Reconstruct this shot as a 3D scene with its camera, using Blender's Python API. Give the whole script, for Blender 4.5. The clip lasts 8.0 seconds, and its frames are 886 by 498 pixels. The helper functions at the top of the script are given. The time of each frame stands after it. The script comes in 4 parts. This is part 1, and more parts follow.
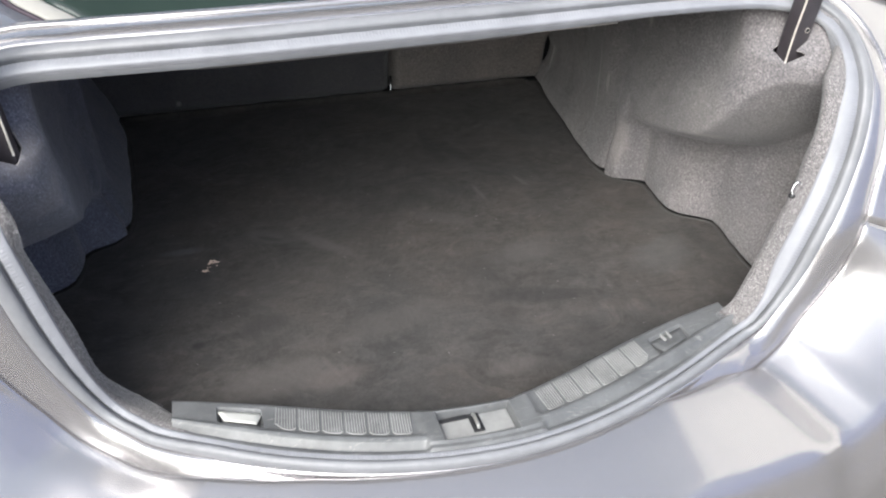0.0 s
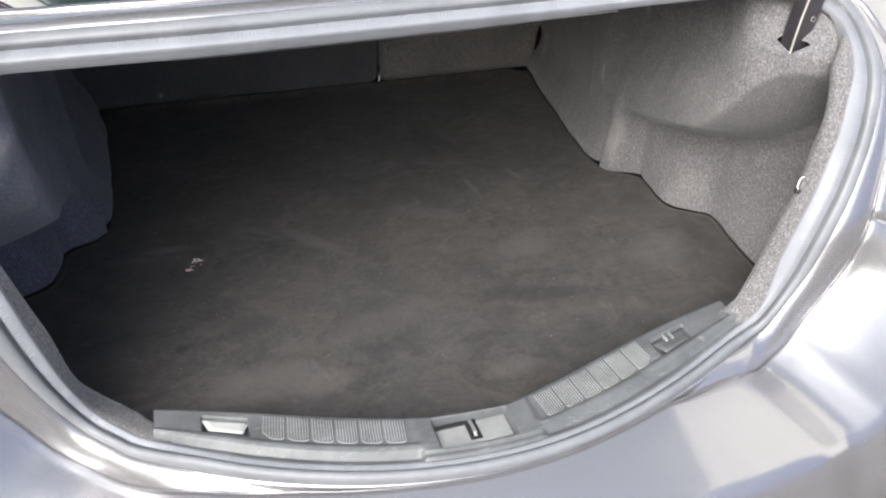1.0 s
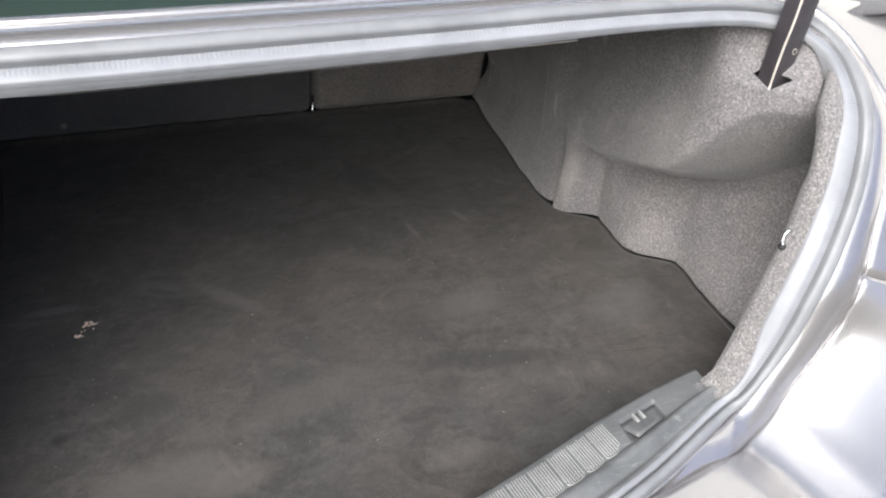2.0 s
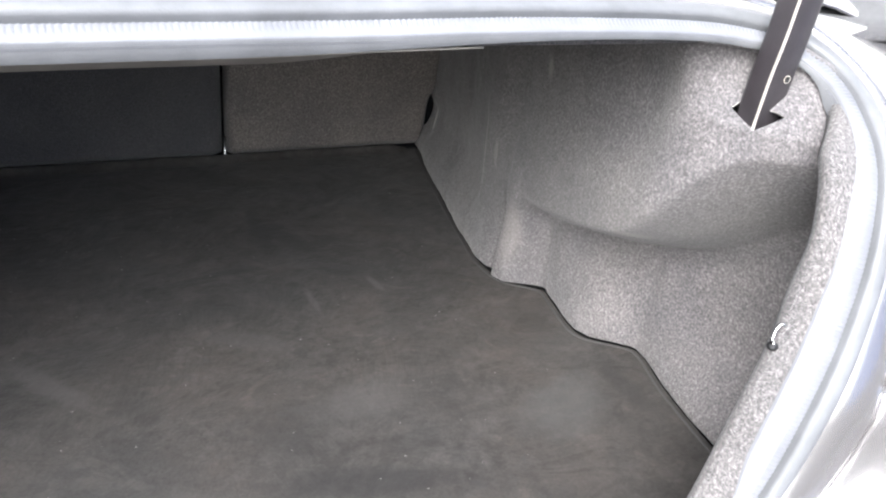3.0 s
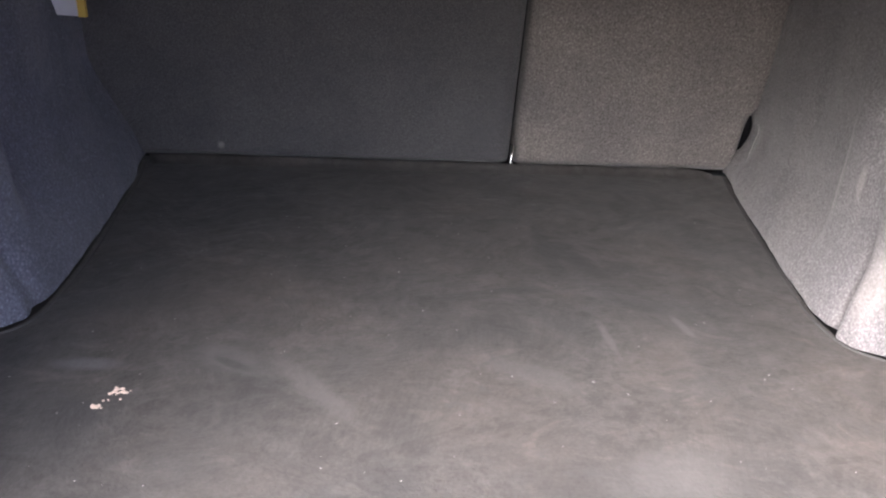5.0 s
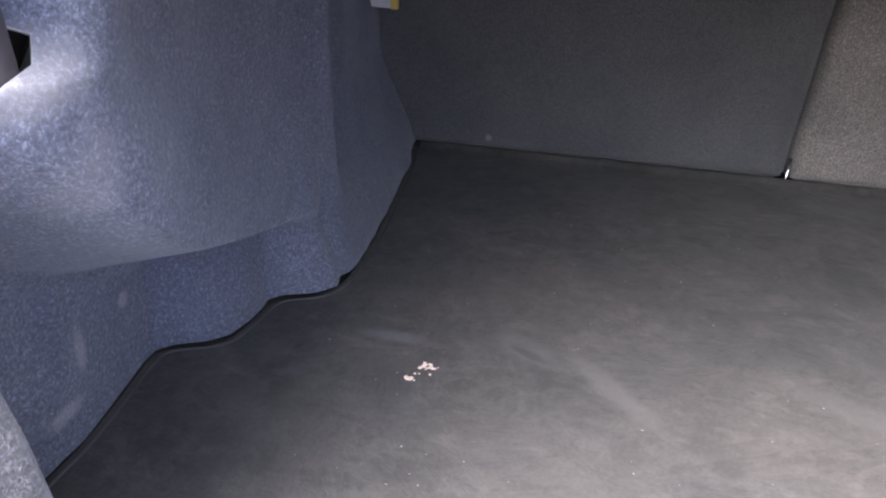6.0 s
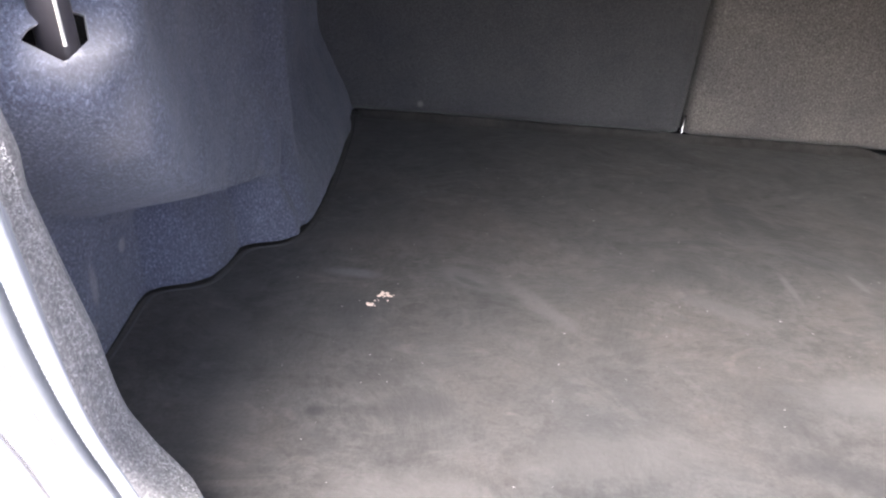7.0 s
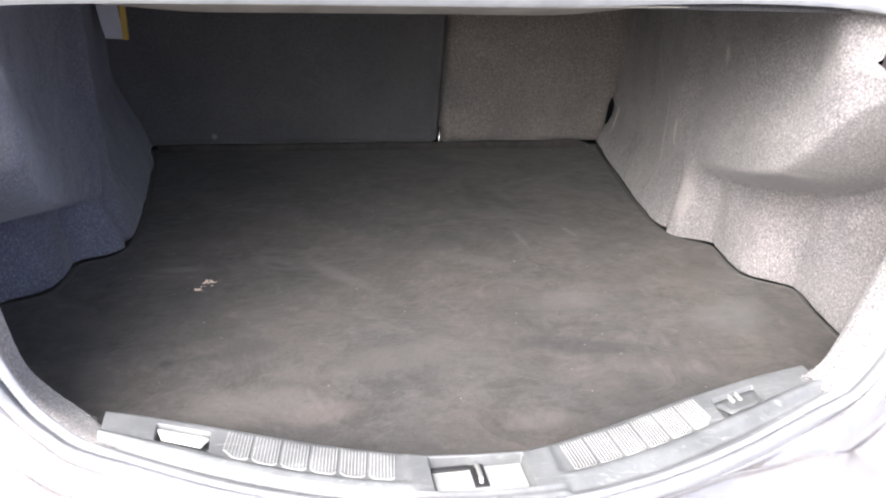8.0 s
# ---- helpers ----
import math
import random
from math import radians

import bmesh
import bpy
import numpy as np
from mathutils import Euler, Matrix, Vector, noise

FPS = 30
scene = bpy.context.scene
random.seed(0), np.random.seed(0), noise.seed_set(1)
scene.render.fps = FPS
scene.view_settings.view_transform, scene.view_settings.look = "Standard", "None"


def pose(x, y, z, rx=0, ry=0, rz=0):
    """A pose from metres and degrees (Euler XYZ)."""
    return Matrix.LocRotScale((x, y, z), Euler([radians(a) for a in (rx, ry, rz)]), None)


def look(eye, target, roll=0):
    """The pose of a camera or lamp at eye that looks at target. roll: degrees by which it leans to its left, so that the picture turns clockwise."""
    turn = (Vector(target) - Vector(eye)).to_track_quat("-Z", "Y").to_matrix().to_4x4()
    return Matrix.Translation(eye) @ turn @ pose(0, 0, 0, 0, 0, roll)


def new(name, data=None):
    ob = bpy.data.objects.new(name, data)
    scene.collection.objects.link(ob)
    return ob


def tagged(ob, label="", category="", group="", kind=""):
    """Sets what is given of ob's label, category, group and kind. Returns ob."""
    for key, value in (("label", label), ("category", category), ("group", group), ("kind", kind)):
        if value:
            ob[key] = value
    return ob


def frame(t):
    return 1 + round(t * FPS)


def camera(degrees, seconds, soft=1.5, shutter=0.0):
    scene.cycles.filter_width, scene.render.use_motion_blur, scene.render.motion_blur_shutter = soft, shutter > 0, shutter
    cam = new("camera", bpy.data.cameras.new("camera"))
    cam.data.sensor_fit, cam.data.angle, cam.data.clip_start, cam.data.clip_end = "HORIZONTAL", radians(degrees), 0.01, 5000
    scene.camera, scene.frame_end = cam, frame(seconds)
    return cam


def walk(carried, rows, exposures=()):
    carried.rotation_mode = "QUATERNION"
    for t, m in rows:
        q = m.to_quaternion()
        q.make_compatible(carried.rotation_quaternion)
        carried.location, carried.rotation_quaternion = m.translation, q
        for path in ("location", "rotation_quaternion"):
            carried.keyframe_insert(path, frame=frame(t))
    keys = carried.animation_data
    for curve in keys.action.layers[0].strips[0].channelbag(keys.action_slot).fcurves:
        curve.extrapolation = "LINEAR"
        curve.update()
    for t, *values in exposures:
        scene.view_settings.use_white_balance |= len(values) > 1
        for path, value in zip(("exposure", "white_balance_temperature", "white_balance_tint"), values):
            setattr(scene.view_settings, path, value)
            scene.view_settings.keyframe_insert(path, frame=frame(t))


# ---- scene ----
cam = camera(60.0, 8.0, 2.1)
PATH = [
    (0, (-0.2659, 0.1974, 1.287), (0.2389, 1.826, 0.2423), 0.3),
    (0.5, (-0.2648, 0.2088, 1.287), (0.2396, 1.826, 0.224), 0.1),
    (1, (-0.2616, 0.2366, 1.275), (0.27, 1.843, 0.2094), 0.6),
    (1.5, (-0.2373, 0.2919, 1.261), (0.3503, 1.889, 0.2106), 1.6),
    (2, (-0.1995, 0.3742, 1.239), (0.4687, 1.963, 0.2236), 2.5),
    (3.3, (0.0048, 0.5886, 1.107), (0.736, 2.253, 0.274), 5.5),
    (3.5, (0.0087, 0.6155, 1.084), (0.7219, 2.3, 0.2753), 6.6),
    (4, (0.0185, 0.6594, 1.061), (0.5751, 2.385, 0.2178), 5.4),
    (4.5, (-0.0048, 0.6935, 1.052), (0.3546, 2.461, 0.1866), 3.2),
    (5, (-0.0605, 0.6951, 1.059), (0.0764, 2.503, 0.2154), 3.1),
    (5.2, (-0.0834, 0.6978, 1.059), (-0.0452, 2.516, 0.2258), 3),
    (6.3, (-0.21, 0.6671, 1.052), (-0.5714, 2.416, 0.1508), 2.8),
    (6.5, (-0.2118, 0.6466, 1.054), (-0.5594, 2.386, 0.1304), 2.6),
    (7, (-0.1961, 0.5441, 1.079), (-0.3142, 2.318, 0.1637), 3.4),
    (7.5, (-0.1794, 0.3641, 1.124), (0.004, 2.176, 0.2965), 3.1),
    (8, (-0.1897, 0.2803, 1.111), (0.1896, 2.075, 0.3149), 2.5),
]
CX = -0.010        # middle of the boot opening
FLOOR = 0.62       # top of the boot mat

# exposure follows the phone's own metering
EXPOSURES = [(0, 0.83, 6100, 7), (1, 0.78, 6100, 7), (2, 0.86, 6150, 7), (3.3, 1.5, 5850, 8), (4, 1.95, 5700, 10), (4.5, 2.3, 5850, 14), (5.2, 2.64, 6200, 16),
             (6.3, 2.72, 5800, 13), (7, 2.6, 6100, 13), (7.5, 2.4, 6150, 12), (8, 2.0, 6200, 11)]
walk(cam, [(t, look(eye, target, roll)) for t, eye, target, roll in PATH], EXPOSURES)

# ---- light ----
SUN_EL, SUN_AZ = 41.0, 221.0
world = bpy.data.worlds.new("sky")
scene.world = world
world.use_nodes = True
wn = world.node_tree
sky = wn.nodes.new("ShaderNodeTexSky")
sky.sky_type = "NISHITA"
sky.sun_disc = False
sky.sun_elevation, sky.sun_rotation = radians(SUN_EL), radians(SUN_AZ)
sky.air_density, sky.dust_density, sky.ozone_density = 1.0, 5.0, 0.9
haze = wn.nodes.new("ShaderNodeHueSaturation")
haze.inputs["Saturation"].default_value = 0.55
haze.inputs["Value"].default_value = 1.08
wn.links.new(sky.outputs[0], haze.inputs["Color"])
wn.links.new(haze.outputs[0], wn.nodes["Background"].inputs[0])
wn.nodes["Background"].inputs[1].default_value = 0.15
sun = new("sun", bpy.data.lights.new("sun", "SUN"))
sun.data.energy, sun.data.angle, sun.data.color = 2.2, radians(58), (1.0, 0.93, 0.85)
sd = Vector((math.sin(radians(SUN_AZ)) * math.cos(radians(SUN_EL)), math.cos(radians(SUN_AZ)) * math.cos(radians(SUN_EL)), math.sin(radians(SUN_EL))))
sun.matrix_world = look(sd * 20, (0, 0, 0))


# ---- materials ----
def material(name, base, rough=0.6, metal=0.0, **extra):
    m = bpy.data.materials.new(name)
    m.use_nodes = True
    b = m.node_tree.nodes["Principled BSDF"]
    b.inputs["Base Color"].default_value = (*base, 1)
    b.inputs["Roughness"].default_value = rough
    b.inputs["Metallic"].default_value = metal
    for k, v in extra.items():
        b.inputs[k.replace("_", " ")].default_value = v
    return m


def nodes(m):
    return m.node_tree.nodes, m.node_tree.links, m.node_tree.nodes["Principled BSDF"]


def coords(m, scale=(1, 1, 1), rot=(0, 0, 0)):
    n, l, b = nodes(m)
    c = n.new("ShaderNodeTexCoord")
    mp = n.new("ShaderNodeMapping")
    mp.inputs["Scale"].default_value = scale
    mp.inputs["Rotation"].default_value = rot
    l.new(c.outputs["Object"], mp.inputs[0])
    return mp.outputs[0]


def noise_tex(m, vec, scale, detail=3.0, rough=0.55, distort=0.0):
    n, l, b = nodes(m)
    t = n.new("ShaderNodeTexNoise")
    t.inputs["Scale"].default_value = scale
    t.inputs["Detail"].default_value = detail
    t.inputs["Roughness"].default_value = rough
    t.inputs["Distortion"].default_value = distort
    l.new(vec, t.inputs["Vector"])
    return t.outputs[0]


def ramp(m, fac, stops):
    n, l, b = nodes(m)
    r = n.new("ShaderNodeValToRGB")
    while len(r.color_ramp.elements) < len(stops):
        r.color_ramp.elements.new(0.5)
    for e, (p, c) in zip(r.color_ramp.elements, stops):
        e.position = p
        e.color = (*c, 1) if len(c) == 3 else c
    l.new(fac, r.inputs[0])
    return r.outputs[0]


def mix(m, mode, fac, a, b2):
    n, l, b = nodes(m)
    x = n.new("ShaderNodeMix")
    x.data_type, x.blend_type = "RGBA", mode
    for k, v in ((0, fac), (6, a), (7, b2)):
        if isinstance(v, (int, float)):
            x.inputs[k].default_value = v
        elif isinstance(v, tuple):
            x.inputs[k].default_value = (*v, 1)
        else:
            l.new(v, x.inputs[k])
    return x.outputs[2]


def bump(m, height, strength, distance):
    n, l, b = nodes(m)
    u = n.new("ShaderNodeBump")
    u.inputs["Strength"].default_value = strength
    u.inputs["Distance"].default_value = distance
    l.new(height, u.inputs["Height"])
    if b.inputs["Normal"].is_linked:
        l.new(b.inputs["Normal"].links[0].from_socket, u.inputs["Normal"])
    l.new(u.outputs[0], b.inputs["Normal"])


def base(m, col):
    n, l, b = nodes(m)
    l.new(col, b.inputs["Base Color"])


def blob(m, centre, size, turn=0.0, wobble=0.42, scale=30.0):
    """A soft mark of its own shape: 1 in the middle, 0 outside, with a ragged rim."""
    n, l, b = nodes(m)
    c = n.new("ShaderNodeTexCoord")
    mp = n.new("ShaderNodeMapping")
    mp.vector_type = "TEXTURE"
    mp.inputs["Location"].default_value = centre
    mp.inputs["Rotation"].default_value = (0, 0, turn)
    mp.inputs["Scale"].default_value = size
    l.new(c.outputs["Object"], mp.inputs[0])
    nz = n.new("ShaderNodeTexNoise")
    nz.inputs["Scale"].default_value = scale
    nz.inputs["Detail"].default_value = 7
    nz.inputs["Roughness"].default_value = 0.65
    l.new(c.outputs["Object"], nz.inputs["Vector"])
    g = n.new("ShaderNodeTexGradient")
    g.gradient_type = "SPHERICAL"
    l.new(mp.outputs[0], g.inputs[0])
    a = n.new("ShaderNodeMath")
    a.operation = "MULTIPLY_ADD"
    l.new(nz.outputs[0], a.inputs[0])
    a.inputs[1].default_value = wobble * 2
    l.new(g.outputs["Fac"], a.inputs[2])
    r = n.new("ShaderNodeMapRange")
    r.interpolation_type = "SMOOTHSTEP"
    r.inputs["From Min"].default_value = wobble * 1.15
    r.inputs["From Max"].default_value = 0.7 + wobble
    l.new(a.outputs[0], r.inputs[0])
    return r.outputs[0]


def felt_material(name, dark, light, fleck, scale=620.0, marks=()):
    m = material(name, light, 0.95, 0.0, Sheen_Weight=0.25, Sheen_Roughness=0.5)
    v = coords(m)
    vs = coords(m, (1.0, 0.6, 0.6), (0.4, 0.2, 0.3))
    fib = noise_tex(m, vs, scale, 5, 0.7, 0.6)
    col = ramp(m, fib, [(0.38, dark), (0.49, tuple((a + c) / 2 for a, c in zip(dark, light))), (0.56, light), (0.66, fleck)])
    big = noise_tex(m, v, 9.0, 4, 0.6)
    tone = ramp(m, big, [(0.3, (0.8, 0.79, 0.8)), (0.7, (1.08, 1.05, 1.02))])
    col = mix(m, "MULTIPLY", 1.0, col, tone)
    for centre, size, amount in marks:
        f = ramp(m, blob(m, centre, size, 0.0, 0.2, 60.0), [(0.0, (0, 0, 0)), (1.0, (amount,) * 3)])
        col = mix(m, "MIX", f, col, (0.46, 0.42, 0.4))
    base(m, col)
    bump(m, fib, 0.38, 0.002)
    bump(m, noise_tex(m, v, 60.0, 3), 0.35, 0.004)
    return m


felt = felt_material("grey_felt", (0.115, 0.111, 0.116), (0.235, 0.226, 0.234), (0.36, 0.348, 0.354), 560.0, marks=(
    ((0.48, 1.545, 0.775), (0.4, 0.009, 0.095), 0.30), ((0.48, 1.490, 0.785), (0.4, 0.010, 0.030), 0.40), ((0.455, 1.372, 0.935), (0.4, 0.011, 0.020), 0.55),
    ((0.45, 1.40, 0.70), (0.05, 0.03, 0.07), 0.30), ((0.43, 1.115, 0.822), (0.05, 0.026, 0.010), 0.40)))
seat_felt = felt_material("seat_felt", (0.05, 0.05, 0.054), (0.13, 0.13, 0.14), (0.20, 0.20, 0.21), 900.0, marks=(((-0.351, 1.955, 0.65), (0.010, 0.03, 0.012), 0.55),))
coarse_felt = felt_material("coarse_felt", (0.115, 0.105, 0.099), (0.275, 0.254, 0.242), (0.41, 0.38, 0.363), 520.0)
# same felt as grey_felt, with the left side's blue shade in its colour
blue_shade_felt = felt_material("grey_felt_blue_shade", (0.078, 0.084, 0.112), (0.152, 0.164, 0.216), (0.27, 0.285, 0.36), 520.0, marks=(((-0.462, 1.012, 0.958), (0.05, 0.06, 0.034), 0.34), ((-0.47, 1.05, 0.90), (0.05, 0.035, 0.05), 0.16), 
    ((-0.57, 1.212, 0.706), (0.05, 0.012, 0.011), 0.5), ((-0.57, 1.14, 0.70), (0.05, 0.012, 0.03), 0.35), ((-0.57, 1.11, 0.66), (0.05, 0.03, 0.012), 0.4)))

mat_cloth = material("mat_cloth", (0.07, 0.067, 0.065), 0.95, 0.0, Sheen_Weight=0.12, Sheen_Roughness=0.4)
v = coords(mat_cloth)
big = noise_tex(mat_cloth, v, 6.5, 7, 0.66, 0.5)
swipe = noise_tex(mat_cloth, coords(mat_cloth, (1.0, 1.5, 1.0), (0, 0, -0.6)), 13.0, 6, 0.72, 0.3)
fine = noise_tex(mat_cloth, v, 900.0, 2, 0.6)
col = ramp(mat_cloth, big, [(0.36, (0.057, 0.053, 0.050)), (0.52, (0.073, 0.068, 0.064)), (0.68, (0.092, 0.083, 0.077))])
col = mix(mat_cloth, "MULTIPLY", 1.0, col, ramp(mat_cloth, swipe, [(0.35, (0.82, 0.82, 0.82)), (0.55, (1.0, 1.0, 1.0)), (0.72, (1.35, 1.31, 1.28))]))
# rubbed marks with clear rims, and brown against grey dust
rub = noise_tex(mat_cloth, coords(mat_cloth, (1.0, 1.4, 1.0), (0, 0, 0.5)), 9.0, 4, 0.6, 2.2)
col = mix(mat_cloth, "MULTIPLY", 1.0, col, ramp(mat_cloth, rub, [(0.36, (0.80, 0.79, 0.78)), (0.43, (1.0, 1.0, 1.0)), (0.50, (1.04, 1.03, 1.02)), (0.53, (0.90, 0.90, 0.90)), (0.60, (1.02, 1.02, 1.02)), (0.66, (1.30, 1.27, 1.24))]))
col = mix(mat_cloth, "MULTIPLY", 1.0, col, ramp(mat_cloth, noise_tex(mat_cloth, v, 3.6, 4, 0.6), [(0.38, (0.97, 1.0, 1.02)), (0.62, (1.04, 0.995, 0.96))]))
dust = noise_tex(mat_cloth, v, 48.0, 6, 0.7, 0.2)
patch = noise_tex(mat_cloth, v, 8.0, 3, 0.5)
worn = mix(mat_cloth, "MULTIPLY", 1.0, ramp(mat_cloth, dust, [(0.44, (0, 0, 0)), (0.68, (1, 1, 1))]), ramp(mat_cloth, patch, [(0.38, (0.08,) * 3), (0.68, (0.6,) * 3)]))
col = mix(mat_cloth, "MIX", worn, col, (0.135, 0.124, 0.116))
col = mix(mat_cloth, "MULTIPLY", 1.0, col, ramp(mat_cloth, noise_tex(mat_cloth, v, 260.0, 3, 0.6), [(0.35, (0.92,) * 3), (0.65, (1.08,) * 3)]))
col = mix(mat_cloth, "MULTIPLY", 1.0, col, ramp(mat_cloth, fine, [(0.3, (0.92, 0.92, 0.92)), (0.7, (1.08, 1.08, 1.08))]))
# dusty and worn places, plus one painted edge shadow, in the mat's own coordinates
for centre, size, turn, tint, amount in (
        ((-0.245, -0.41, 0.012), (0.11, 0.05, 0.1), 0.1, (0.14, 0.128, 0.12), 0.55),
        ((-0.17, -0.43, 0.012), (0.07, 0.03, 0.1), 0.2, (0.15, 0.13, 0.12), 0.5),
        ((-0.07, -0.33, 0.012), (0.13, 0.05, 0.1), 0.3, (0.12, 0.11, 0.102), 0.4),
        ((-0.36, -0.05, 0.012), (0.045, 0.016, 0.1), 0.0, (0.15, 0.15, 0.155), 0.7),
        ((-0.22, -0.04, 0.012), (0.07, 0.03, 0.1), -0.5, (0.125, 0.12, 0.115), 0.5),
        ((-0.13, -0.09, 0.012), (0.10, 0.022, 0.1), -0.9, (0.13, 0.122, 0.116), 0.5),
        ((0.09, -0.06, 0.012), (0.08, 0.024, 0.1), -0.5, (0.12, 0.114, 0.108), 0.4),
        ((0.2765, 0.038, 0.012), (0.034, 0.009, 0.1), -1.35, (0.15, 0.14, 0.134), 0.6),
        ((0.182, 0.013, 0.012), (0.05, 0.008, 0.1), -1.5, (0.15, 0.14, 0.134), 0.55),
        ((0.188, -0.206, 0.012), (0.09, 0.05, 0.1), 0.3, (0.13, 0.122, 0.116), 0.45),
        ((0.063, -0.476, 0.012), (0.06, 0.022, 0.1), 0.1, (0.13, 0.118, 0.11), 0.5),
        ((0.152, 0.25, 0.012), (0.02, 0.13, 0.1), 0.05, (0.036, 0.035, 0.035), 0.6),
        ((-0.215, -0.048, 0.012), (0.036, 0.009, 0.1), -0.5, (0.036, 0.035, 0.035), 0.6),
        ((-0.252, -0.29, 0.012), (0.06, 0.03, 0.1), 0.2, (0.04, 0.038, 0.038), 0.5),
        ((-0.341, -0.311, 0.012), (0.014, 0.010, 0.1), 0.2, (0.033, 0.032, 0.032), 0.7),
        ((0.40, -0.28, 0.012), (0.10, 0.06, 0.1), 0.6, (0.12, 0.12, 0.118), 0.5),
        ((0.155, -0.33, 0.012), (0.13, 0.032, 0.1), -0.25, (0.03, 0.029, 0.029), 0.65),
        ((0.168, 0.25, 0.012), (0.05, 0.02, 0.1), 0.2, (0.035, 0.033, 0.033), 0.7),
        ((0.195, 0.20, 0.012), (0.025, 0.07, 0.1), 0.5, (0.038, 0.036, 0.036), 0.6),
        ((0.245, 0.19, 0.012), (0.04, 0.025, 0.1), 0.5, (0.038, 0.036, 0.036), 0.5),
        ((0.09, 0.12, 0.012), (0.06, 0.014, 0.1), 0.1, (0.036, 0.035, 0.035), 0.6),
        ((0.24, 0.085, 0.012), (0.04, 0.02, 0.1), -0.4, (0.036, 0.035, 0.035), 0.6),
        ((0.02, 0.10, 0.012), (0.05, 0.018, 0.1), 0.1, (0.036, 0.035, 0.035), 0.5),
        # dark band painted as the shade along the raised right edge
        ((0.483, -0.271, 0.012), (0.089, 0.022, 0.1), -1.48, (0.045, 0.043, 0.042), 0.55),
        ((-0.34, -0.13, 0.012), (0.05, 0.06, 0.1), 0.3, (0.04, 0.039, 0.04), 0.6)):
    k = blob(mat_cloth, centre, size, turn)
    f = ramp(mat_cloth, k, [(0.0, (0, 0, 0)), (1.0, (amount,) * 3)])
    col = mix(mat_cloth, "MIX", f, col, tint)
col = mix(mat_cloth, "MULTIPLY", 1.0, col, (0.73, 0.733, 0.742))
base(mat_cloth, col)
bump(mat_cloth, fine, 0.15, 0.001)
bump(mat_cloth, big, 0.6, 0.012)

edge_felt = felt_material("edge_felt", (0.105, 0.102, 0.105), (0.23, 0.222, 0.226), (0.39, 0.378, 0.38), 560.0)
cut_felt = felt_material("cut_felt", (0.4, 0.39, 0.39), (0.6, 0.58, 0.57), (0.7, 0.68, 0.66))
binding_cloth = material("binding_cloth", (0.085, 0.083, 0.082), 0.95, 0.0, Specular_IOR_Level=0.15)
crumb_white = material("crumb", (0.62, 0.5, 0.42), 0.45)


def plastic(name, colour, rough, spread=0.15, scale=700.0):
    m = material(name, colour, rough)
    v = coords(m)
    t = noise_tex(m, v, 22.0, 5, 0.65)
    base(m, mix(m, "MULTIPLY", 1.0, colour, ramp(m, t, [(0.3, (1 - spread,) * 3), (0.7, (1 + spread,) * 3)])))
    bump(m, noise_tex(m, v, scale, 2), 0.25, 0.0008)
    return m


sill_plastic = plastic("sill_plastic", (0.128, 0.132, 0.136), 0.36, 0.28)
scratch = noise_tex(sill_plastic, coords(sill_plastic, (1.0, 7.0, 3.0), (0, 0, 0.35)), 38.0, 5, 0.7, 0.6)
base(sill_plastic, mix(sill_plastic, "MIX", ramp(sill_plastic, scratch, [(0.58, (0, 0, 0)), (0.72, (0.55,) * 3)]), nodes(sill_plastic)[2].inputs["Base Color"].links[0].from_socket, (0.36, 0.36, 0.35)))
rib_plastic = plastic("rib_plastic", (0.31, 0.31, 0.305), 0.5, 0.2)
plate_plastic = plastic("plate_plastic", (0.31, 0.31, 0.305), 0.5, 0.2)
lit_recess_plastic = plastic("lit_recess_plastic", (0.6, 0.6, 0.57), 0.5, 0.12)
black_plastic = plastic("black_plastic", (0.02, 0.02, 0.022), 0.5)
rubber = plastic("seal_rubber", (0.21, 0.215, 0.23), 0.42, 0.15)
lip_rubber = plastic("lip_rubber", (0.25, 0.256, 0.28), 0.45, 0.12)
moulding_rubber = plastic("moulding_rubber", (0.05, 0.035, 0.05), 0.4)
beige_plastic = plastic("beige_plastic", (0.22, 0.205, 0.185), 0.5, 0.25)
trim_plastic = plastic("trim_plastic", (0.38, 0.37, 0.345), 0.4, 0.1)
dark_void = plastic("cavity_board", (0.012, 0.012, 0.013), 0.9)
arm_paint = plastic("arm_paint", (0.045, 0.04, 0.045), 0.38, 0.25)
worn_edge = plastic("worn_edge", (0.55, 0.52, 0.47), 0.5)
lit_worn_lip = plastic("lit_worn_lip", (0.50, 0.46, 0.42), 0.4, 0.3)
bright_metal = material("bright_metal", (0.62, 0.62, 0.6), 0.35, 0.8)
steel = material("steel", (0.6, 0.6, 0.6), 0.25, 1.0)
glass_dark = material("window_glass", (0.03, 0.045, 0.04), 0.04, 0.0, IOR=1.5)

paint = material("grey_metallic_paint", (0.46, 0.446, 0.455), 0.27, 0.78, Coat_Weight=1.0, Coat_Roughness=0.03)
v = coords(paint)
base(paint, mix(paint, "MULTIPLY", 1.0, (0.46, 0.446, 0.455), ramp(paint, noise_tex(paint, v, 1500.0, 2), [(0.35, (0.95,) * 3), (0.65, (1.05,) * 3)])))
bump(paint, noise_tex(paint, v, 3.0, 2), 0.05, 0.01)

